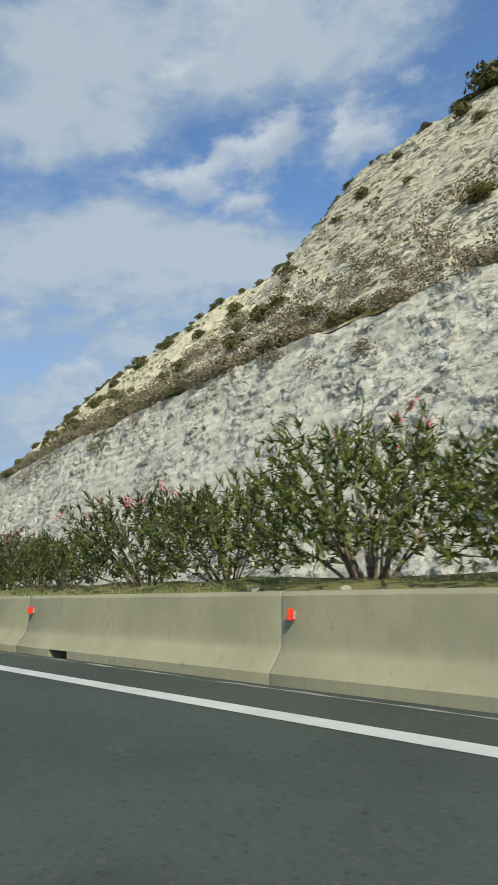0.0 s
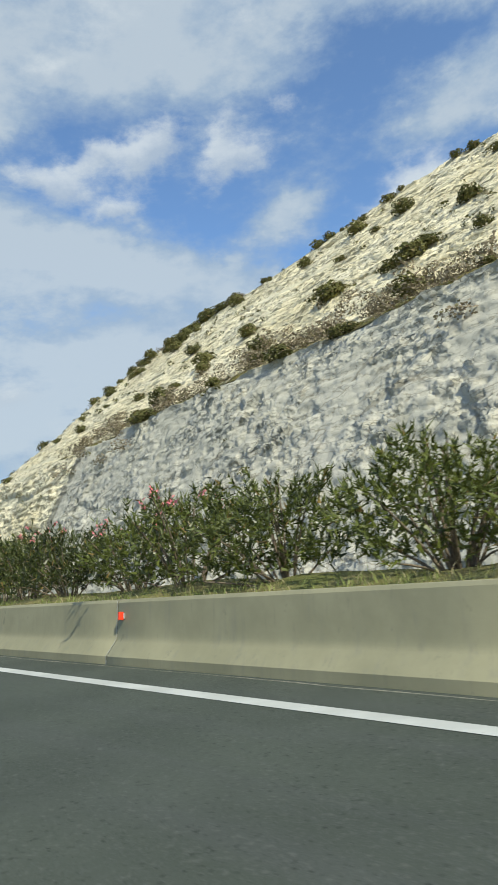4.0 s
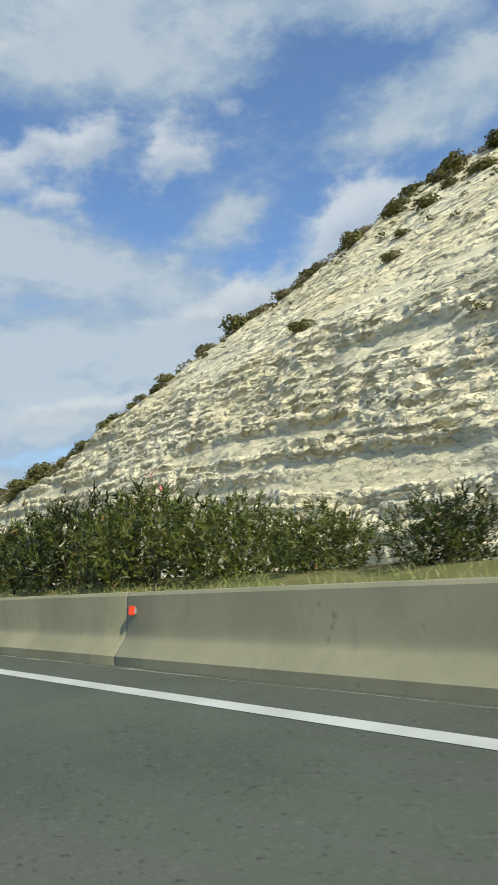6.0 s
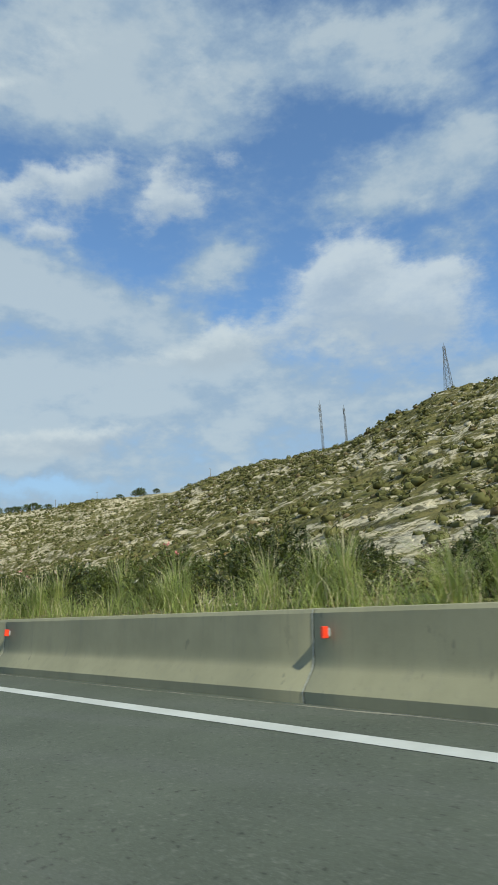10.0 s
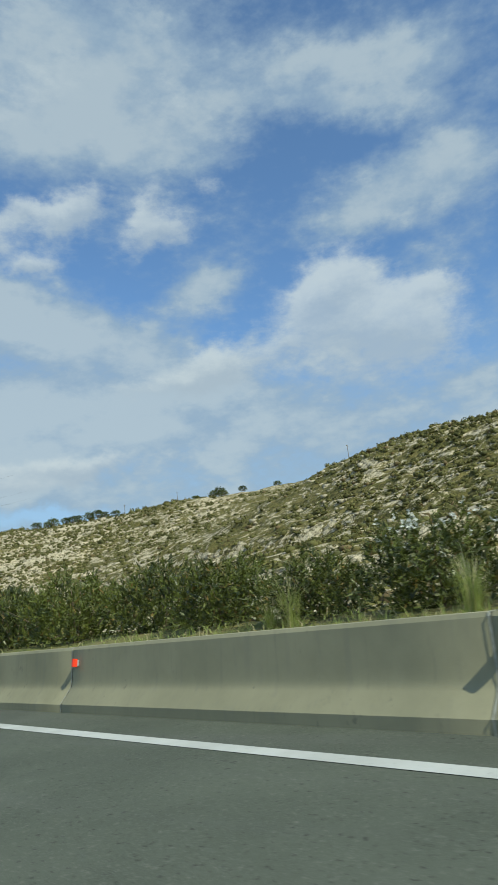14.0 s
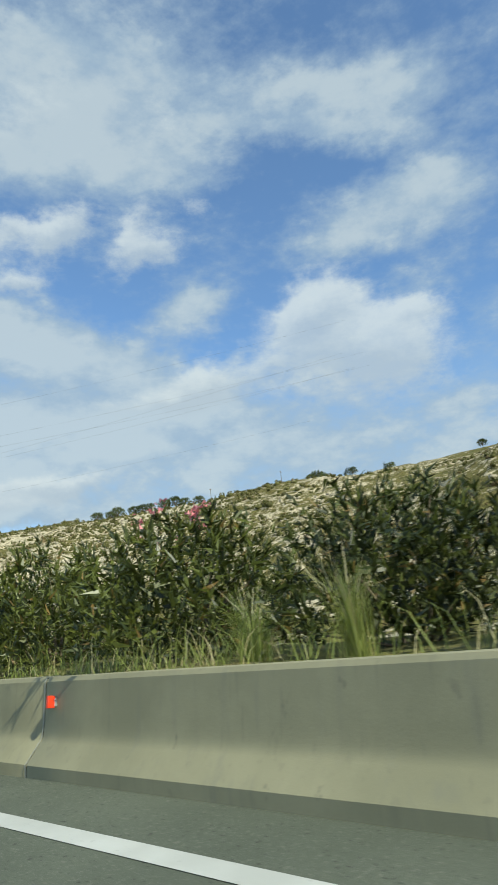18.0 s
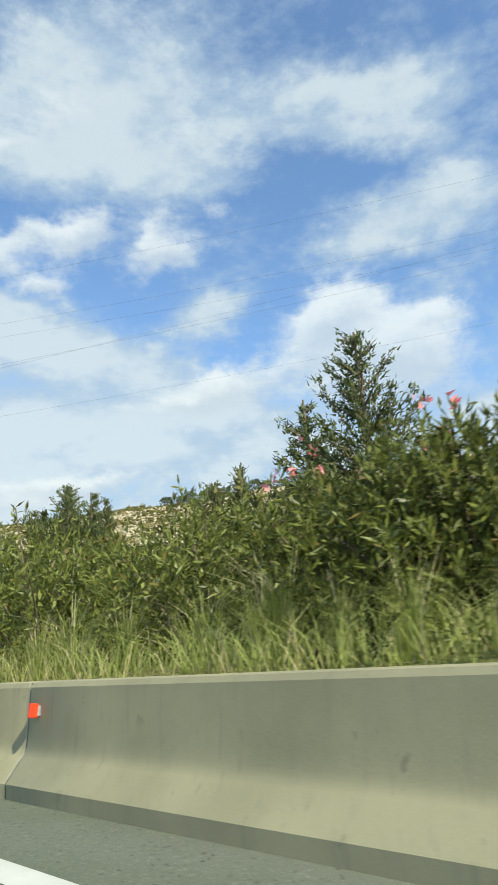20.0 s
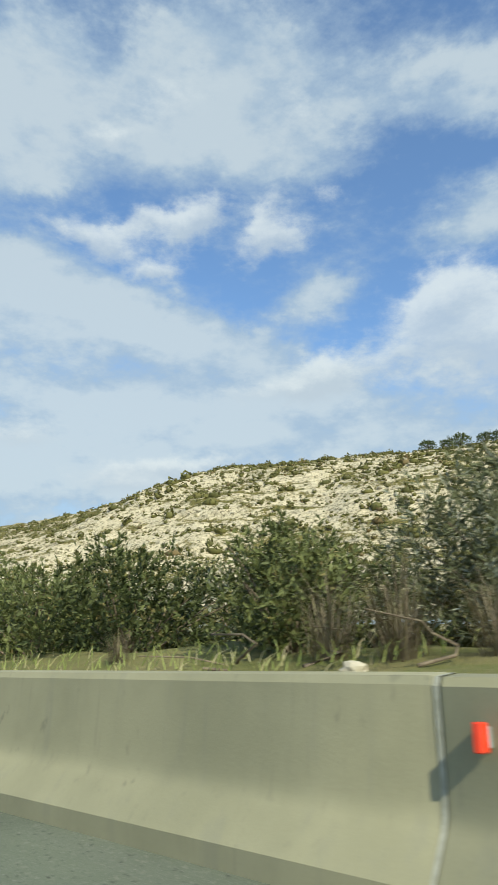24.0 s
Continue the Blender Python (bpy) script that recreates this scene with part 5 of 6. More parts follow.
standing(thing_of("olive_tree", olive_parts(311, 0.046, OLIVE, 0.44, 900, 18), "grey-green bushy olive tree behind the barrier", "tree"), 550.5, 1.8, 0.74, 0, 2.1)
standing(thing_of("acacia_tree", olive_parts(312, 0.046, ACACIA, 0.66, 560, 15, -0.15, 0.022, 0.10), "bright yellow-green acacia leaning over the median", "tree"), 564.0, 2.4, 0.72, 40, 2.75)
standing(thing_of("tamarisk_bush", bush_parts(313, 620, 14, 0.075, 0.013, OLIVE, wide=0.85, up=0.7, shoot=0.22, stems=14, lance=True), "grey-green feathery tamarisk bush", "bush"), 592.3, 2.9, 0.80, 0, 1.3)
grey = Sown([thing_of("lentisk_bush", bush_parts(320 + i, 430, 13, 0.068, 0.022, LENTISK, wide=(0.85, 0.62, 0.95)[i], up=0.5, shoot=0.16, lance=True), ("grey-green", "dark green", "broad grey-green")[i] + " lentisk bush behind the barrier", "bush", "grey bushes by the road") for i in range(3)])
for kind_, s, n, k in ((0, 587.2, 2.1, 1.0), (2, 588.8, 2.3, 0.95), (1, 594.0, 2.0, 0.98), (0, 596.5, 2.3, 1.12), (2, 598.2, 2.2, 1.08), (0, 600.0, 2.4, 1.15), (2, 601.9, 2.3, 1.0), (0, 603.7, 2.4, 1.0),
                       (1, 594.9, 3.2, 0.9), (2, 599.0, 3.6, 1.0), (0, 602.8, 3.6, 1.0)):
    grey.put(kind_, place(s, n, 0.78, 53 * s, k))
for i in range(12):
    standing(thing_of("roadside_bush", bush_parts(360 + i, 200, 12, 0.10, 0.024, (SHRUB, LENTISK, OLIVE)[i % 3], wide=1.0, up=0.6, lance=True), "low grey-green scrub at the edge of the median", "bush", "scrub at the edge of the median"), 588.5 + 1.5 * i, 3.6 + 0.25 * (i % 2), 0.45, 40 * i, 0.95 + 0.15 * (i % 3))
for i, (s, n, k) in enumerate(((593.3, 1.5, 0.75), (592.7, 1.4, 0.8), (592.1, 1.5, 0.7), (595.4, 1.3, 0.4))):
    dry = thing_of("dry_brush", [("twig_tangle", blades_mesh("twig_tangle", 340 + i, 190, 1.0, 1.25, 0.004, SHRUB_DRY, 0.2), "")], "dry brown leafless brush between the bushes", "bush", "dry brush by the road")
    tagged(dry.children[0], kind="stuff")
    standing(dry, s, n, 0.78, 40 * i, k)
grey.clear()


def conifer_parts(seed, layers=21, spread=0.30, droop=0.15, material=NEEDLE, top=0.004):
    """A cone-shaped tree one metre high: a straight trunk, whorls of limbs, sprays of needles along them."""
    r = np.random.RandomState(seed)
    limbs, tips, ways = [], [], []
    for i in range(layers):
        z = 0.06 + 0.92 * i / layers
        reach = (spread * (1 - z) ** 0.85 + top) * r.uniform(0.75, 1.2)
        for _ in range(int(5 + 6 * (1 - z))):
            a = r.uniform(0, 2 * math.pi)
            ln = reach * r.uniform(0.65, 1.1)
            d = np.array([math.cos(a), math.sin(a), 0.45 - droop + 0.5 * z])
            q = np.linspace(0, 1, 4)[:, None]
            line = np.array([0, 0, z]) + d * ln * q + np.array([0, 0, 1]) * (ln * 0.35) * q * q * (1 - 2 * droop)
            limbs.append(line)
            k = max(8, int(290 * ln / spread))
            u = r.uniform(0.15, 1.05, k)[:, None]
            p = np.array([0, 0, z]) + d * ln * u + np.array([0, 0, 1]) * (ln * 0.35) * u * u * (1 - 2 * droop)
            tips.append(p + r.normal(size=(k, 3)) * 0.008)
            ways.append(d * 0.7 + r.normal(size=(k, 3)) * 0.6 + (0, 0, 0.35))
    tips, ways = np.concatenate(tips), np.concatenate(ways)
    return [("crown", leaf_cloud("crown", tips, ways, 0.0160, 0.0062, material, seed), ""),
            ("trunk", stems_mesh("trunk", [np.array([[0, 0, -0.02], [0.004, 0, 0.5], [0, 0, 0.98]])], 0.018, 0.003, BARK, 7), "straight brown trunk"),
            ("branchwork", stems_mesh("branchwork", limbs, 0.004, 0.001, BARK, 3), "")]


conifers = Sown([thing_of("conifer_tree", conifer_parts(401 + i, 21, sp_, dr), "dark green cone-shaped conifer beyond the hedge", "tree", "conifers beyond the hedge") for i, (sp_, dr) in enumerate(((0.34, 0.15), (0.22, 0.10), (0.27, 0.32)))])
# along the road, to the right of it, top above the road, kind
for i, (s, n, top, kind) in enumerate(((497.6, 7.4, 6.6, 0), (499.6, 8.2, 6.0, 2), (502.4, 9.0, 5.3, 1), (505.0, 10.5, 5.6, 0), (522.4, 17.0, 10.2, 0), (520.6, 17.2, 9.4, 2), (518.6, 16.6, 8.6, 1), (524.4, 18.4, 10.6, 1),
                                       (526.0, 18.0, 9.6, 2), (527.2, 18.0, 9.8, 0), (528.2, 18.4, 9.1, 2), (530.1, 18.0, 8.9, 1), (532.0, 18.0, 9.6, 0), (533.2, 18.3, 9.5, 2), (536.0, 18.0, 9.4, 1), (531.0, 17.0, 8.2, 0), (534.5, 17.2, 8.0, 2))):
    z = float(hill_at(np.array([s]), np.array([n]))[0]) if n > 12.6 else float(level(s))
    conifers.put(kind, Matrix.Translation(on_plan(s, n, z - 0.3)) @ pose(0, 0, 0, 0, 0, 77 * i) @ Matrix.Scale(float(level(s)) + top - z + 0.3, 4))
conifers.clear()
# low green growth under the conifers
for i in range(9):
    standing(thing_of("roadside_bush", bush_parts(430 + i, 200, 13, 0.085, 0.026, NEEDLE if i % 2 else SHRUB, wide=0.9, up=0.5), "mixed green bush under the conifers", "bush", "bushes under the conifers"), 498.0 + 4.2 * i, 4.6 + 0.5 * (i % 3), 0.2, 40 * i, 2.4)

# ---- scrub on the slopes ----
def clump(seed, quads, size):
    """A rounded shrub of small sprays that lie along its outside."""
    r = np.random.RandomState(seed)
    base, out = dome(r, quads, 0.62, 0.85, 0.5, 0.02)
    w = np.cross(out, r.normal(size=(quads, 3))) + (0, 0, 0.35) + out * 0.35
    w /= np.linalg.norm(w, axis=1, keepdims=True)
    sd = np.cross(w, out + r.normal(size=(quads, 3)) * 0.35)
    sd /= np.linalg.norm(sd, axis=1, keepdims=True) + 1e-9
    k = size * r.uniform(0.6, 1.4, (quads, 1))
    return np.stack([base - w * k * 0.5, base + sd * k * 0.36, base + w * k * 0.5, base - sd * k * 0.36], 1)


def scatter(name, places, sizes, squash, quads, size, material, seed, label):
    """Many small clumps in one mesh."""
    r = np.random.RandomState(seed)
    forms = [clump(seed * 10 + i, quads, size) for i in range(6)]
    out = []
    for p, k, q in zip(places, sizes, squash):
        a = r.uniform(0, 6.28)
        c, s_ = math.cos(a), math.sin(a)
        turn = np.array([[c, -s_, 0], [s_, c, 0], [0, 0, q]])
        out.append(forms[r.randint(6)] @ turn.T * k + p)
    v = np.concatenate(out).reshape(-1, 3)
    tagged(new(name, mesh_of(name, v, np.arange(len(v)).reshape(-1, 4), material)), label, kind="stuff")


def cut_spot(s, piece, u):
    """A place on the cut: 0 lower face, 1 bench, 2 upper face, 3 slope behind; u from its foot to its top."""
    N, Z = cut_profile(np.asarray(s, float))
    n = N[piece] * (1 - u) + N[piece + 1] * u
    z = Z[piece] * (1 - u) + Z[piece + 1] * u
    dn, dz = N[piece + 1] - N[piece], Z[piece + 1] - Z[piece]
    ln = np.sqrt(dn * dn + dz * dz) + 1e-6
    d = hill_rough(np.asarray(s, float), n, z, np.clip(dz / ln, 0.15, 1))
    return on_plan(s, n - d * dz / ln, z + d * dn / ln - 0.08)


r = np.random.RandomState(55)
# brown brush along the bench and just above and below it
bs = np.concatenate([r.uniform(-5, 150, 520), r.uniform(15, 75, 380)])
which = r.choice([0, 1, 2], 900, p=[0.06, 0.56, 0.38])
bu = np.where(which == 0, r.uniform(0.80, 1.0, 900), np.where(which == 1, r.uniform(0, 1, 900), np.abs(r.normal(size=900)) * np.interp(bs, [0, 45, 80, 150], [0.22, 0.18, 0.10, 0.08])))
pts = np.concatenate([cut_spot(bs[which == w], w, bu[which == w]) for w in (0, 1, 2)])
scatter("bench_brush", pts, r.uniform(0.6, 1.6, len(pts)), r.uniform(0.5, 0.85, len(pts)), 150, 0.13, SHRUB_DRY, 3, "dry brown brush along the bench of the cutting")
# small plants on the faces
fs = r.uniform(-5, 235, 620)
fw = r.choice([0, 2], 620, p=[0.05, 0.95])
fu = r.uniform(0.25, 1, 620)
pts = np.concatenate([cut_spot(fs[fw == w], w, fu[fw == w]) for w in (0, 2)])
scatter("rock_plants", pts, r.uniform(0.25, 0.75, len(pts)), r.uniform(0.5, 0.8, len(pts)), 36, 0.28, SHRUB, 4, "small scrubby plants in cracks of the rock")
for w_, a_ in ((0, 212), (2, 205)):
    g_ = r.uniform(a_, 250, 160)
    scatter("slope_scrub", cut_spot(g_, w_, r.uniform(0.1, 1.0, 160)), r.uniform(0.5, 1.3, 160), r.uniform(0.5, 0.85, 160), 60, 0.30, SHRUB, 8 + w_, "low olive scrub where the cutting runs out")
for made, tone, seed_ in ((240, SHRUB, 7), (620, SHRUB_DRY, 6)):
    gs2 = np.concatenate([r.uniform(150, 180, made // 6), r.uniform(178, 260, made - made // 6)])
    scatter("slope_scrub", cut_spot(gs2, 3, r.uniform(0.0, 1.0, made)), r.uniform(0.45, 1.25, made), r.uniform(0.5, 0.85, made), 90, 0.17, tone, seed_, "low olive and brown scrub over the slope above the cutting")
# shrubs one can tell apart, mostly along the crest and the upper slope
SHRUBS = [mesh_of("hillside_shrub", clump(500 + i, 620, 0.15).reshape(-1, 3), np.arange(620 * 4).reshape(-1, 4), SHRUB) for i in range(4)]
rng = random.Random(31)
spots = [(rng.uniform(-4, 200), 2, 1.0 - abs(rng.gauss(0, 0.02)), rng.uniform(0.4, 1.2)) for _ in range(95)]
spots += [(rng.uniform(0, 190), 2, rng.uniform(0.15, 0.95), rng.uniform(0.6, 1.5)) for _ in range(75)]
spots += [(rng.uniform(150, 235), 3, rng.uniform(0.0, 0.7), rng.uniform(0.8, 2.0)) for _ in range(48)]
spots += [(rng.uniform(156, 174), 2, rng.uniform(0.72, 0.97), rng.uniform(0.9, 1.7)) for _ in range(22)]
spots += [(rng.uniform(24, 140), 2, abs(rng.gauss(0, 0.16)), rng.uniform(0.8, 1.7)) for _ in range(46)]
spots += [(rng.uniform(-4, 140), 1, rng.uniform(0, 1), rng.uniform(0.7, 1.4)) for _ in range(40)]
spots += [(71, 2, 0.76, 1.9), (67, 2, 0.86, 1.6), (77, 2, 0.36, 1.7), (72, 2, 0.45, 1.9), (69, 1, 0.4, 1.5), (40, 1, 0.3, 1.3), (33, 1, 0.5, 1.7), (168, 2, 0.05, 1.3), (167, 2, 0.62, 1.5), (174, 2, 0.75, 1.6)]
spots += [(18.3, 2, 1.0, 3.2), (196.6, 2, 0.5, 1.6), (195.2, 2, 0.56, 1.3), (221.5, 3, 0.15, 2.0), (223.0, 3, 0.3, 1.8), (230.0, 3, 0.6, 1.7), (226.0, 3, 0.1, 1.6)]
for s, piece, u, k in spots:
    ob = new("hillside_shrub", SHRUBS[rng.randrange(4)])
    ob.matrix_world = Matrix.Translation(cut_spot(s, piece, u)) @ pose(0, 0, 0, 0, 0, rng.uniform(0, 360)) @ Matrix.Diagonal((k, k, k * rng.uniform(0.5, 0.85), 1))
    tagged(ob, "olive-green scrubby shrub on the chalk slope", "shrub", "shrubs on the cutting")
# open hills
m = 9000
ss, nn = r.uniform(242, 900, m), 16 + 260 * r.uniform(0, 1, m) ** 0.8
grow = value_noise(ss / 16, nn / 16, 0 * ss, 61) + 0.35 * value_noise(ss / 60, nn / 60, 0 * ss, 62) - np.where(ss > 620, 0.10, 0.0)
k = grow > 0.50
ss, nn = ss[k], nn[k]
s2, n2 = r.uniform(600, 860, 9000), r.uniform(95, 275, 9000)
shelf = value_noise(s2 / 45, n2 / 70, (hill_height(s2, n2) + 5 * fbm(s2 / 60, n2 / 60, 0 * s2, 2, 44)) / 2.8, 66)
best = np.argsort(-shelf - r.uniform(0, 0.25, 9000))[:6200]
s2, n2 = s2[best], n2[best]
ss, nn = np.concatenate([ss, r.uniform(370, 480, 1500), s2]), np.concatenate([nn, r.uniform(55, 215, 1500), n2])
pts = on_plan(ss, nn, hill_at(ss, nn) - 0.1)
s3, n3 = r.uniform(246, 490, 2600), r.uniform(14, 75, 2600)
low = on_plan(s3, n3, hill_at(s3, n3) - 0.1)
size = np.where(np.arange(len(pts)) < len(pts) - 6200, r.uniform(0.7, 2.2, len(pts)), r.uniform(0.5, 1.35, len(pts))) * np.interp(nn, [15, 60, 140], [0.26, 0.42, 0.74])


def lumps(name, places, sizes, material, seed, label):
    """Rounded low bushes with a ragged fringe, too many and too far to count, in one mesh."""
    r = np.random.RandomState(seed)
    bm = bmesh.new()
    for i in range(12):
        z, a = 1 - (2 * i + 1) / 12, 2.39996 * i
        bm.verts.new((math.sqrt(1 - z * z) * math.cos(a), math.sqrt(1 - z * z) * math.sin(a), z))
    bmesh.ops.convex_hull(bm, input=bm.verts)
    bm.verts.index_update()
    ball = np.array([v.co for v in bm.verts])
    tris = np.array([[v.index for v in f.verts] for f in bm.faces])
    bm.free()
    forms, faces = [], []
    for _ in range(8):
        v = ball * r.uniform(0.72, 1.2, (len(ball), 1)) * (0.78, 0.78, 0.50) + (0, 0, 0.22)
        d = r.normal(size=(14, 3))
        d[:, 2] = np.abs(d[:, 2]) * 0.8
        d /= np.linalg.norm(d, axis=1, keepdims=True)
        sd = np.cross(d, r.normal(size=(14, 3)))
        c = d * (0.62, 0.62, 0.55) + (0, 0, 0.30)
        fringe = np.stack([c - sd * 0.22, c + sd * 0.22, c + d * r.uniform(0.18, 0.42, (14, 1)) + sd * 0.1], 1).reshape(-1, 3)
        forms.append(np.concatenate([v, fringe]))
    one = np.concatenate([tris, len(ball) + np.arange(42).reshape(14, 3)])
    k, a = r.randint(8, size=len(places)), r.uniform(0, 6.28, len(places))
    v = np.array(forms)[k] * r.uniform(0.75, 1.25, (len(places), 1, 3))
    c, s_ = np.cos(a)[:, None], np.sin(a)[:, None]
    v = np.stack([v[..., 0] * c - v[..., 1] * s_, v[..., 0] * s_ + v[..., 1] * c, v[..., 2]], -1) * sizes[:, None, None] + places[:, None, :]
    f = (one[None] + v.shape[1] * np.arange(len(places))[:, None, None]).reshape(-1, 3)
    tagged(new(name, mesh_of(name, v, f, material)), label, kind="stuff")


sp2, np2 = r.uniform(560, 800, 330), r.uniform(120, 275, 330)
lumps("hill_thicket", on_plan(sp2, np2, hill_at(sp2, np2) - 0.3), r.uniform(1.1, 2.7, 330) * (0.75 + 0.5 * value_noise(sp2 / 25, np2 / 25, 0 * sp2, 64)), SHRUB, 12, "spreading dark olive thickets on the pale hill")
lumps("hill_scrub", np.concatenate([pts, low]), np.concatenate([size, r.uniform(0.3, 0.95, 2600)]), SHRUB, 5, "low dark scrub dotted over the hills")


def boulder_field(name, places, sizes, material, seed, label):
    r = np.random.RandomState(seed)
    cube = np.array([(x, y, z) for x in (-1, 1) for y in (-1, 1) for z in (-1, 1)], float)
    quad = np.array([(0, 1, 3, 2), (4, 6, 7, 5), (0, 4, 5, 1), (2, 3, 7, 6), (0, 2, 6, 4), (1, 5, 7, 3)])
    v = cube[None] * r.uniform(0.5, 1.0, (len(places), 8, 1)) * r.uniform(0.6, 1.3, (len(places), 1, 3)) * (1, 1.2, 0.75)
    a = r.uniform(0, 6.28, len(places))
    c, s_ = np.cos(a)[:, None], np.sin(a)[:, None]
    v = np.stack([v[..., 0] * c - v[..., 1] * s_, v[..., 0] * s_ + v[..., 1] * c, v[..., 2]], -1) * sizes[:, None, None] + places[:, None, :]
    f = (quad[None] + 8 * np.arange(len(places))[:, None, None]).reshape(-1, 4)
    tagged(new(name, mesh_of(name, v, f, material)), label, kind="stuff")


m = 5200
ss, nn = r.uniform(250, 880, m), 30 + 235 * r.uniform(0, 1, m)
k = value_noise(ss / 13, nn / 13, 0 * ss, 71) > 0.58
ss, nn = ss[k], nn[k]
boulder_field("hill_rocks", on_plan(ss, nn, hill_at(ss, nn) + 0.05), r.uniform(0.3, 1.0, len(ss)) ** 1.3 * np.interp(nn, [30, 140], [0.35, 0.9]), STONE, 6, "pale limestone blocks strewn over the hills")

# ---- masts, poles and wires ----
def lattice_mast(name, foot, top, base_w, head_w, bays, radius, material, label, dishes=()):
    root = new(name)
    root.location = foot
    h = top - foot[2]

    def corner(i, t):
        w = (base_w + (head_w - base_w) * min(1, t / 0.85)) / 2
        return Vector(((-1, 1, 1, -1)[i] * w, (-1, -1, 1, 1)[i] * w, h * t))
    for i in range(4):
        bm = bmesh.new()
        for b in range(bays):
            rod(bm, corner(i, b / bays), corner(i, (b + 1) / bays), radius, sides=5)
        part("leg", from_bm("leg", bm, material), root)
    bm = bmesh.new()
    for b in range(bays):
        for i in range(4):
            j = (i + 1) % 4
            rod(bm, corner(i, b / bays), corner(j, (b + 1) / bays), radius * 0.6, sides=4)
            rod(bm, corner(j, b / bays), corner(i, (b + 1) / bays), radius * 0.6, sides=4)
            rod(bm, corner(i, (b + 1) / bays), corner(j, (b + 1) / bays), radius * 0.6, sides=4)
    tagged(part("lattice", from_bm("lattice", bm, material), root), kind="stuff")
    for t, a in dishes:
        bm = bmesh.new()
        p = Vector((math.cos(a) * (head_w / 2 + 0.5), math.sin(a) * (head_w / 2 + 0.5), h * t))
        rod(bm, p - Vector((0, 0, 1.0)), p + Vector((0, 0, 1.0)), 0.22, sides=8)
        rod(bm, p, Vector((0, 0, h * t)), 0.06, sides=5)
        part("antenna", from_bm("antenna", bm, STEEL), root, "pale antenna panel")
    bm = bmesh.new()
    rod(bm, (0, 0, h * 0.98), (0, 0, h * 1.08), 0.05, sides=5)
    part("spike", from_bm("spike", bm, material), root)
    return tagged(root, label, "mast")


def hill_place(s, n):
    return Vector(on_plan(s, n, float(hill_at(np.array([float(s)]), np.array([float(n)]))[0])))


def mast_spot(s, n):
    p = hill_place(s, n)
    p.z -= 0.4
    return p


lattice_mast("power_pylon", mast_spot(353.5, 189), 80.0, 2.5, 0.7, 8, 0.06, DARKMETAL, "narrow steel lattice pylon on the ridge")
lattice_mast("radio_mast", mast_spot(437, 231), 88.0, 0.9, 0.7, 14, 0.05, DARKMETAL, "grey steel radio mast with antennas on the ridge", ((0.92, 0.5), (0.90, 2.6), (0.72, 3.4), (0.55, 0.2)))
lattice_mast("radio_mast", mast_spot(422, 228), 82.0, 0.8, 0.6, 12, 0.05, DARKMETAL, "slim steel radio mast on the ridge", ((0.93, 1.0), (0.85, 4.0)))


def pole(s, n, high):
    p = hill_place(s, n)
    bm = bmesh.new()
    rod(bm, (0, 0, -0.3), (0, 0, high), 0.14, 0.09, 8)
    ob = new("utility_pole")
    ob.location = p
    part("shaft", from_bm("shaft", bm, BARK), ob)
    bm = bmesh.new()
    box(bm, (-0.9, -0.06, high - 0.6), (0.9, 0.06, high - 0.45))
    part("crossarm", from_bm("crossarm", bm, BARK), ob)
    tagged(ob, "thin wooden utility pole on the ridge", "pole", "poles on the ridge")


for s, n, h in ((640, 262, 6.5), (598, 262, 6.0), (505, 228, 6.0)):
    pole(s, n, h)

for x, y, z, dx, dy, dz in ((71.6, 532.4, 30.0, 0.54, -0.839, 0.071), (73.5, 531.2, 27.0, 0.55, -0.833, 0.062), (73.8, 530.8, 26.0, 0.556, -0.83, 0.054),
                            (71.9, 532.2, 23.0, 0.538, -0.839, 0.081), (70.7, 533.1, 22.0, 0.52, -0.85, 0.11), (71.0, 538.7, 20.0, 0.555, -0.83, 0.057)):
    c = bpy.data.curves.new("overhead_wire", "CURVE")
    c.dimensions, c.bevel_depth, c.bevel_resolution = "3D", 0.005, 1
    line = c.splines.new("POLY")
    line.points.add(24)
    for i, p in enumerate(line.points):
        t = -55 + 130 * i / 24
        p.co = (x + dx * t, y + dy * t, z + dz * t + 0.0006 * t * t, 1)
    ob = new("overhead_wire", c)
    c.materials.append(DARKMETAL)
    tagged(ob, "thin dark overhead power wire across the sky", "wire", "overhead wires")

# ---- trees along the ridges ----
ridge = Sown([thing_of("ridge_tree", olive_parts(601 + i, 0.14, NEEDLE, 0.60, 230, 9, 0.2, 0.045, 0.25), "small dark round-crowned tree on the ridge", "tree", "trees along the ridge") for i in range(3)])
rng = random.Random(41)
for s, n, k in ((648, 262, 4.2), (656, 260, 3.6), (664, 262, 5.2), (671, 261, 4.8), (680, 260, 4.0), (687, 262, 4.6), (693, 261, 4.2), (702, 258, 5.0), (709, 260, 4.2), (716, 256, 4.6), (600, 310, 5.5), (603, 308, 4.5),
                (596, 306, 4.0), (584, 300, 3.6), (575, 318, 3.4), (612, 300, 4.0), (622, 290, 3.2), (633, 285, 3.0), (530, 318, 3.0), (545, 322, 3.4)):
    p = hill_place(s, n)
    ridge.put(rng.randrange(3), Matrix.Translation(p - Vector((0, 0, 0.15))) @ pose(0, 0, 0, 0, 0, rng.uniform(0, 360)) @ Matrix.Diagonal((k * 1.15, k * 1.15, k, 1)))
ridge.clear()

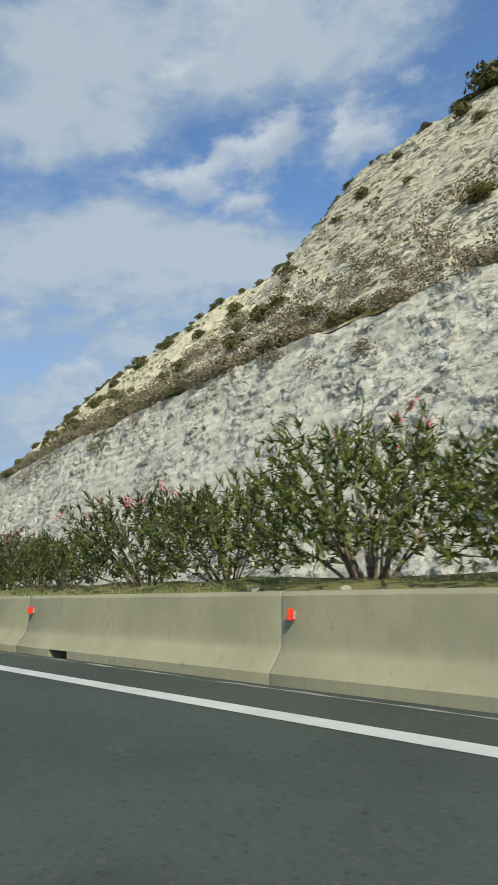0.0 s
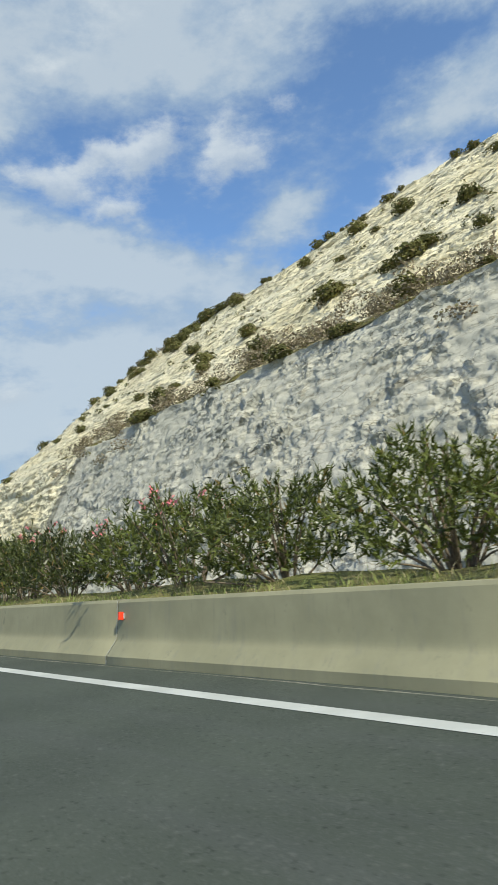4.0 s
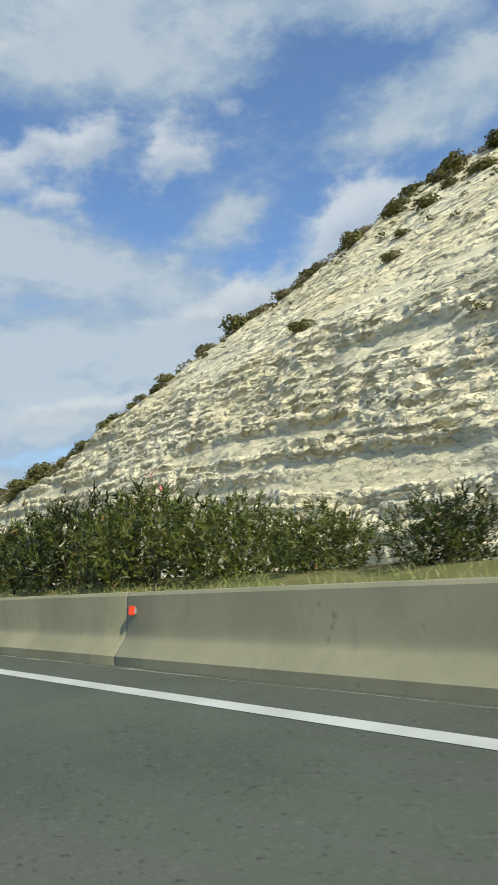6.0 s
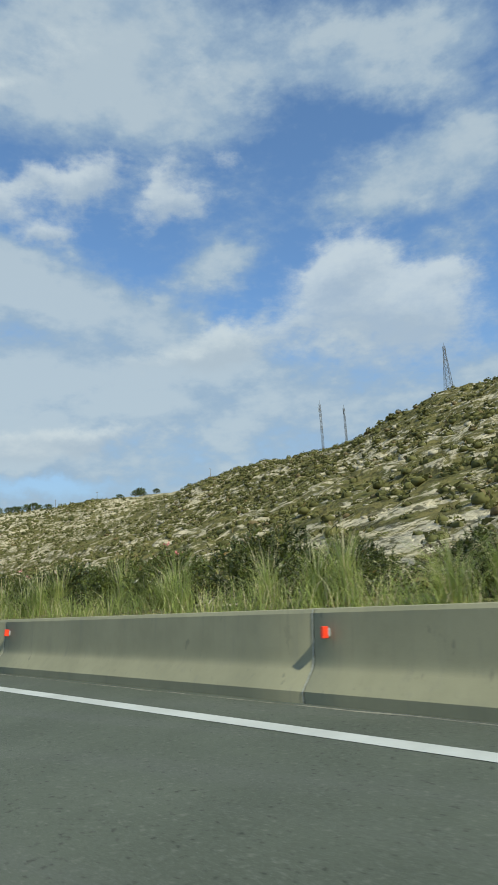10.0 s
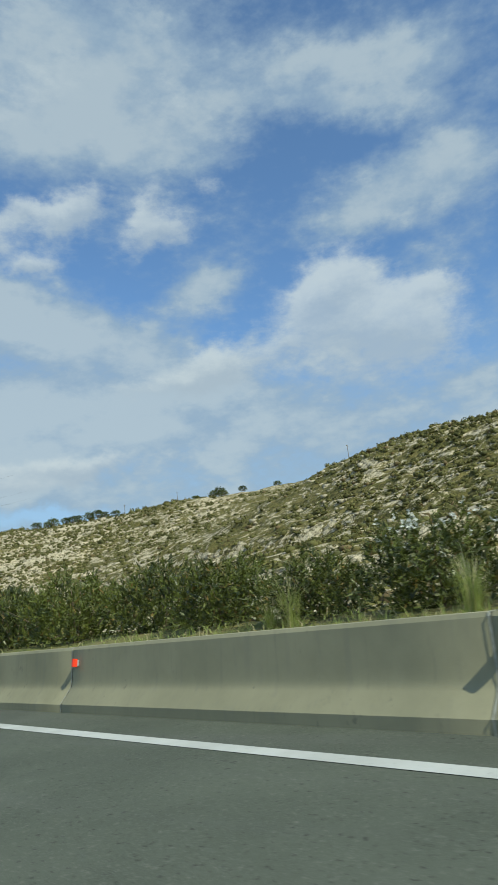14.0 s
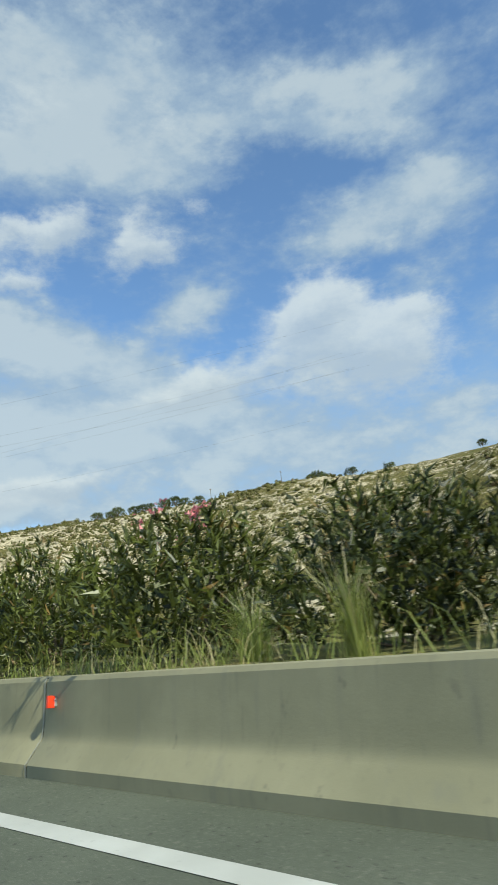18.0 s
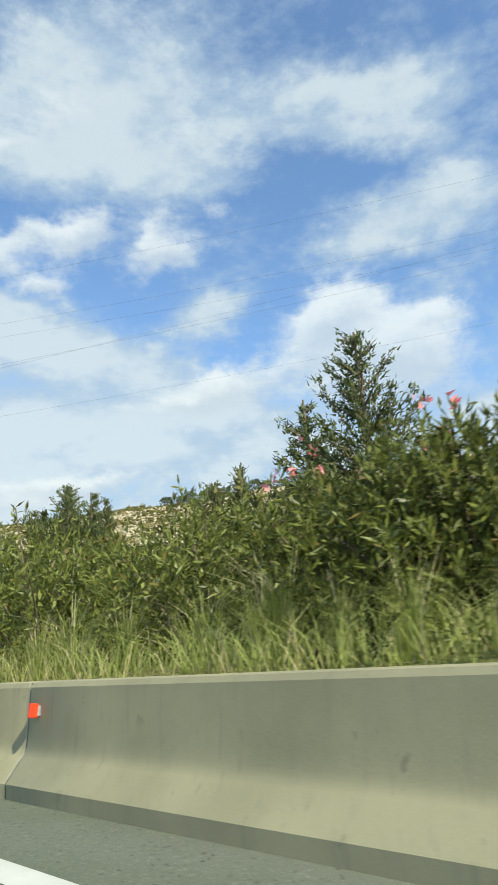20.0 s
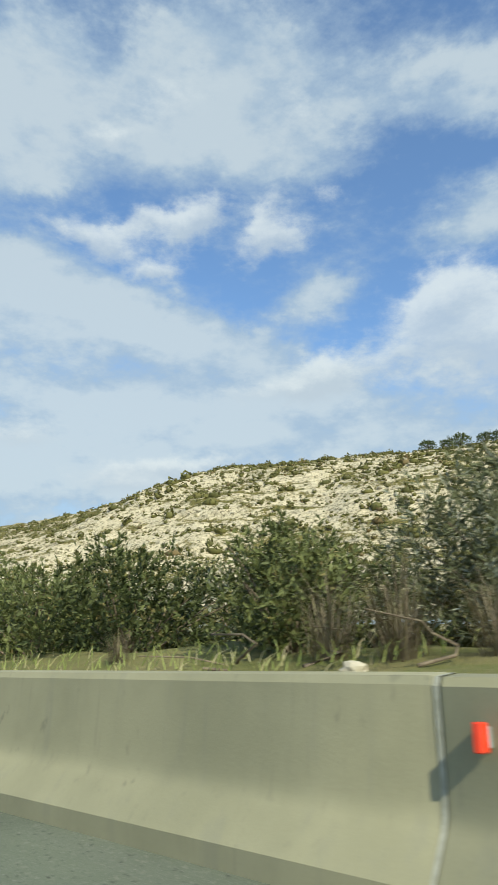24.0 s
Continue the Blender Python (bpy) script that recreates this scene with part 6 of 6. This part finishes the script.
# ---- lorry on the far carriageway ----
def lorry():
    root = new("lorry")
    bm = bmesh.new()
    box(bm, (-1.25, -5.6, 1.15), (1.25, 5.6, 3.28), 0.04)
    body = part("cargo_box", from_bm("cargo_box", bm, PANEL), root, "plain pale grey box body")
    bm = bmesh.new()
    box(bm, (-1.29, 5.50, 1.1), (-1.23, 5.66, 3.32), 0.01)
    part("corner_post", from_bm("corner_post", bm, STEEL), body)
    bm = bmesh.new()
    box(bm, (-0.5, -8.4, 0.75), (0.5, 5.5, 1.12), 0.03)
    part("chassis", from_bm("chassis", bm, DARKMETAL), root, "dark steel chassis")
    bm = bmesh.new()
    box(bm, (-1.2, -8.5, 0.7), (1.2, -6.3, 2.9), 0.14)
    cab = part("cab", from_bm("cab", bm, WHITE), root, "white driver's cab")
    bm = bmesh.new()
    box(bm, (-1.1, -8.53, 1.7), (1.1, -8.44, 2.6), 0.03)
    part("windscreen", from_bm("windscreen", bm, RUBBER), cab, "dark windscreen")
    bm = bmesh.new()
    rod(bm, (-1.2, 0, 0), (-0.85, 0, 0), 0.48, sides=20)
    tyre = from_bm("tyre", bm, RUBBER)
    bm = bmesh.new()
    rod(bm, (-1.22, 0, 0), (-1.0, 0, 0), 0.26, sides=14)
    rim = from_bm("rim", bm, STEEL)
    for y in (-7.4, 2.6, 3.8):
        for turn in (0, 180):
            w = part("wheel", tyre, root, "black tyre on a steel rim", pose(0, y, 0.48, 0, 0, turn))
            part("rim", rim, w)
    return tagged(root, "grey box lorry on the far carriageway", "lorry")


van = lorry()
van.matrix_basis = place(222.0, 7.2, -0.05, 0.0)

# ---- small things by the road ----
def pebble(seed, k):
    r = np.random.RandomState(seed)
    bm = bmesh.new()
    bmesh.ops.create_icosphere(bm, subdivisions=2, radius=1.0)
    for v in bm.verts:
        v.co = v.co * (1 + 0.18 * r.normal()) * k
        v.co.z *= 0.6
    return from_bm("stone", bm, STONE)


rng = random.Random(51)
for i, (s, n, k) in enumerate(((76.8, 0.72, 0.09), (81.3, 0.75, 0.08), (4.2, 0.7, 0.06), (5.6, 0.8, 0.07), (1.6, 0.75, 0.06), (53.5, 0.8, 0.07), (178.0, 0.8, 0.06), (228.4, 0.9, 0.08), (592.6, 0.7, 0.07), (499.0, 0.7, 0.06), (60.4, 0.8, 0.05), (30.6, 0.8, 0.05))):
    ob = new("stone", pebble(700 + i, k))
    ob.matrix_world = place(s, n, soil_top(s, n) + k * 0.2, rng.uniform(0, 360))
    tagged(ob, "pale loose stone on the soil behind the barrier", "stone", "stones behind the barrier")
bm = bmesh.new()
bmesh.ops.create_icosphere(bm, subdivisions=2, radius=0.09)
for v in bm.verts:
    v.co = v.co * (1 + 0.3 * rng.uniform(-1, 1))
    v.co.z *= 0.6
ob = new("plastic_bag", from_bm("plastic_bag", bm, BLUE_PLASTIC))
ob.matrix_world = place(17.0, -0.16, 0.045)
tagged(ob, "crumpled blue plastic litter at the barrier's foot", "litter")
for i in range(4):
    r = np.random.RandomState(720 + i)
    p = np.cumsum(np.concatenate([[[0, 0, 0]], r.normal(size=(5, 3)) * (0.12, 0.22, 0.05) + (0, 0.10, 0.03)]), 0)
    ob = new("dead_branch", stems_mesh("dead_branch", [p], 0.012, 0.004, BARK, 5))
    s, n = (593.0, 593.6, 594.0, 592.4)[i], 0.8 + 0.08 * i
    ob.matrix_world = place(s, n, soil_top(s, n) + 0.01, 40 * i - 60)
    tagged(ob, "dry bare branch lying behind the barrier", "branch", "dead branches")
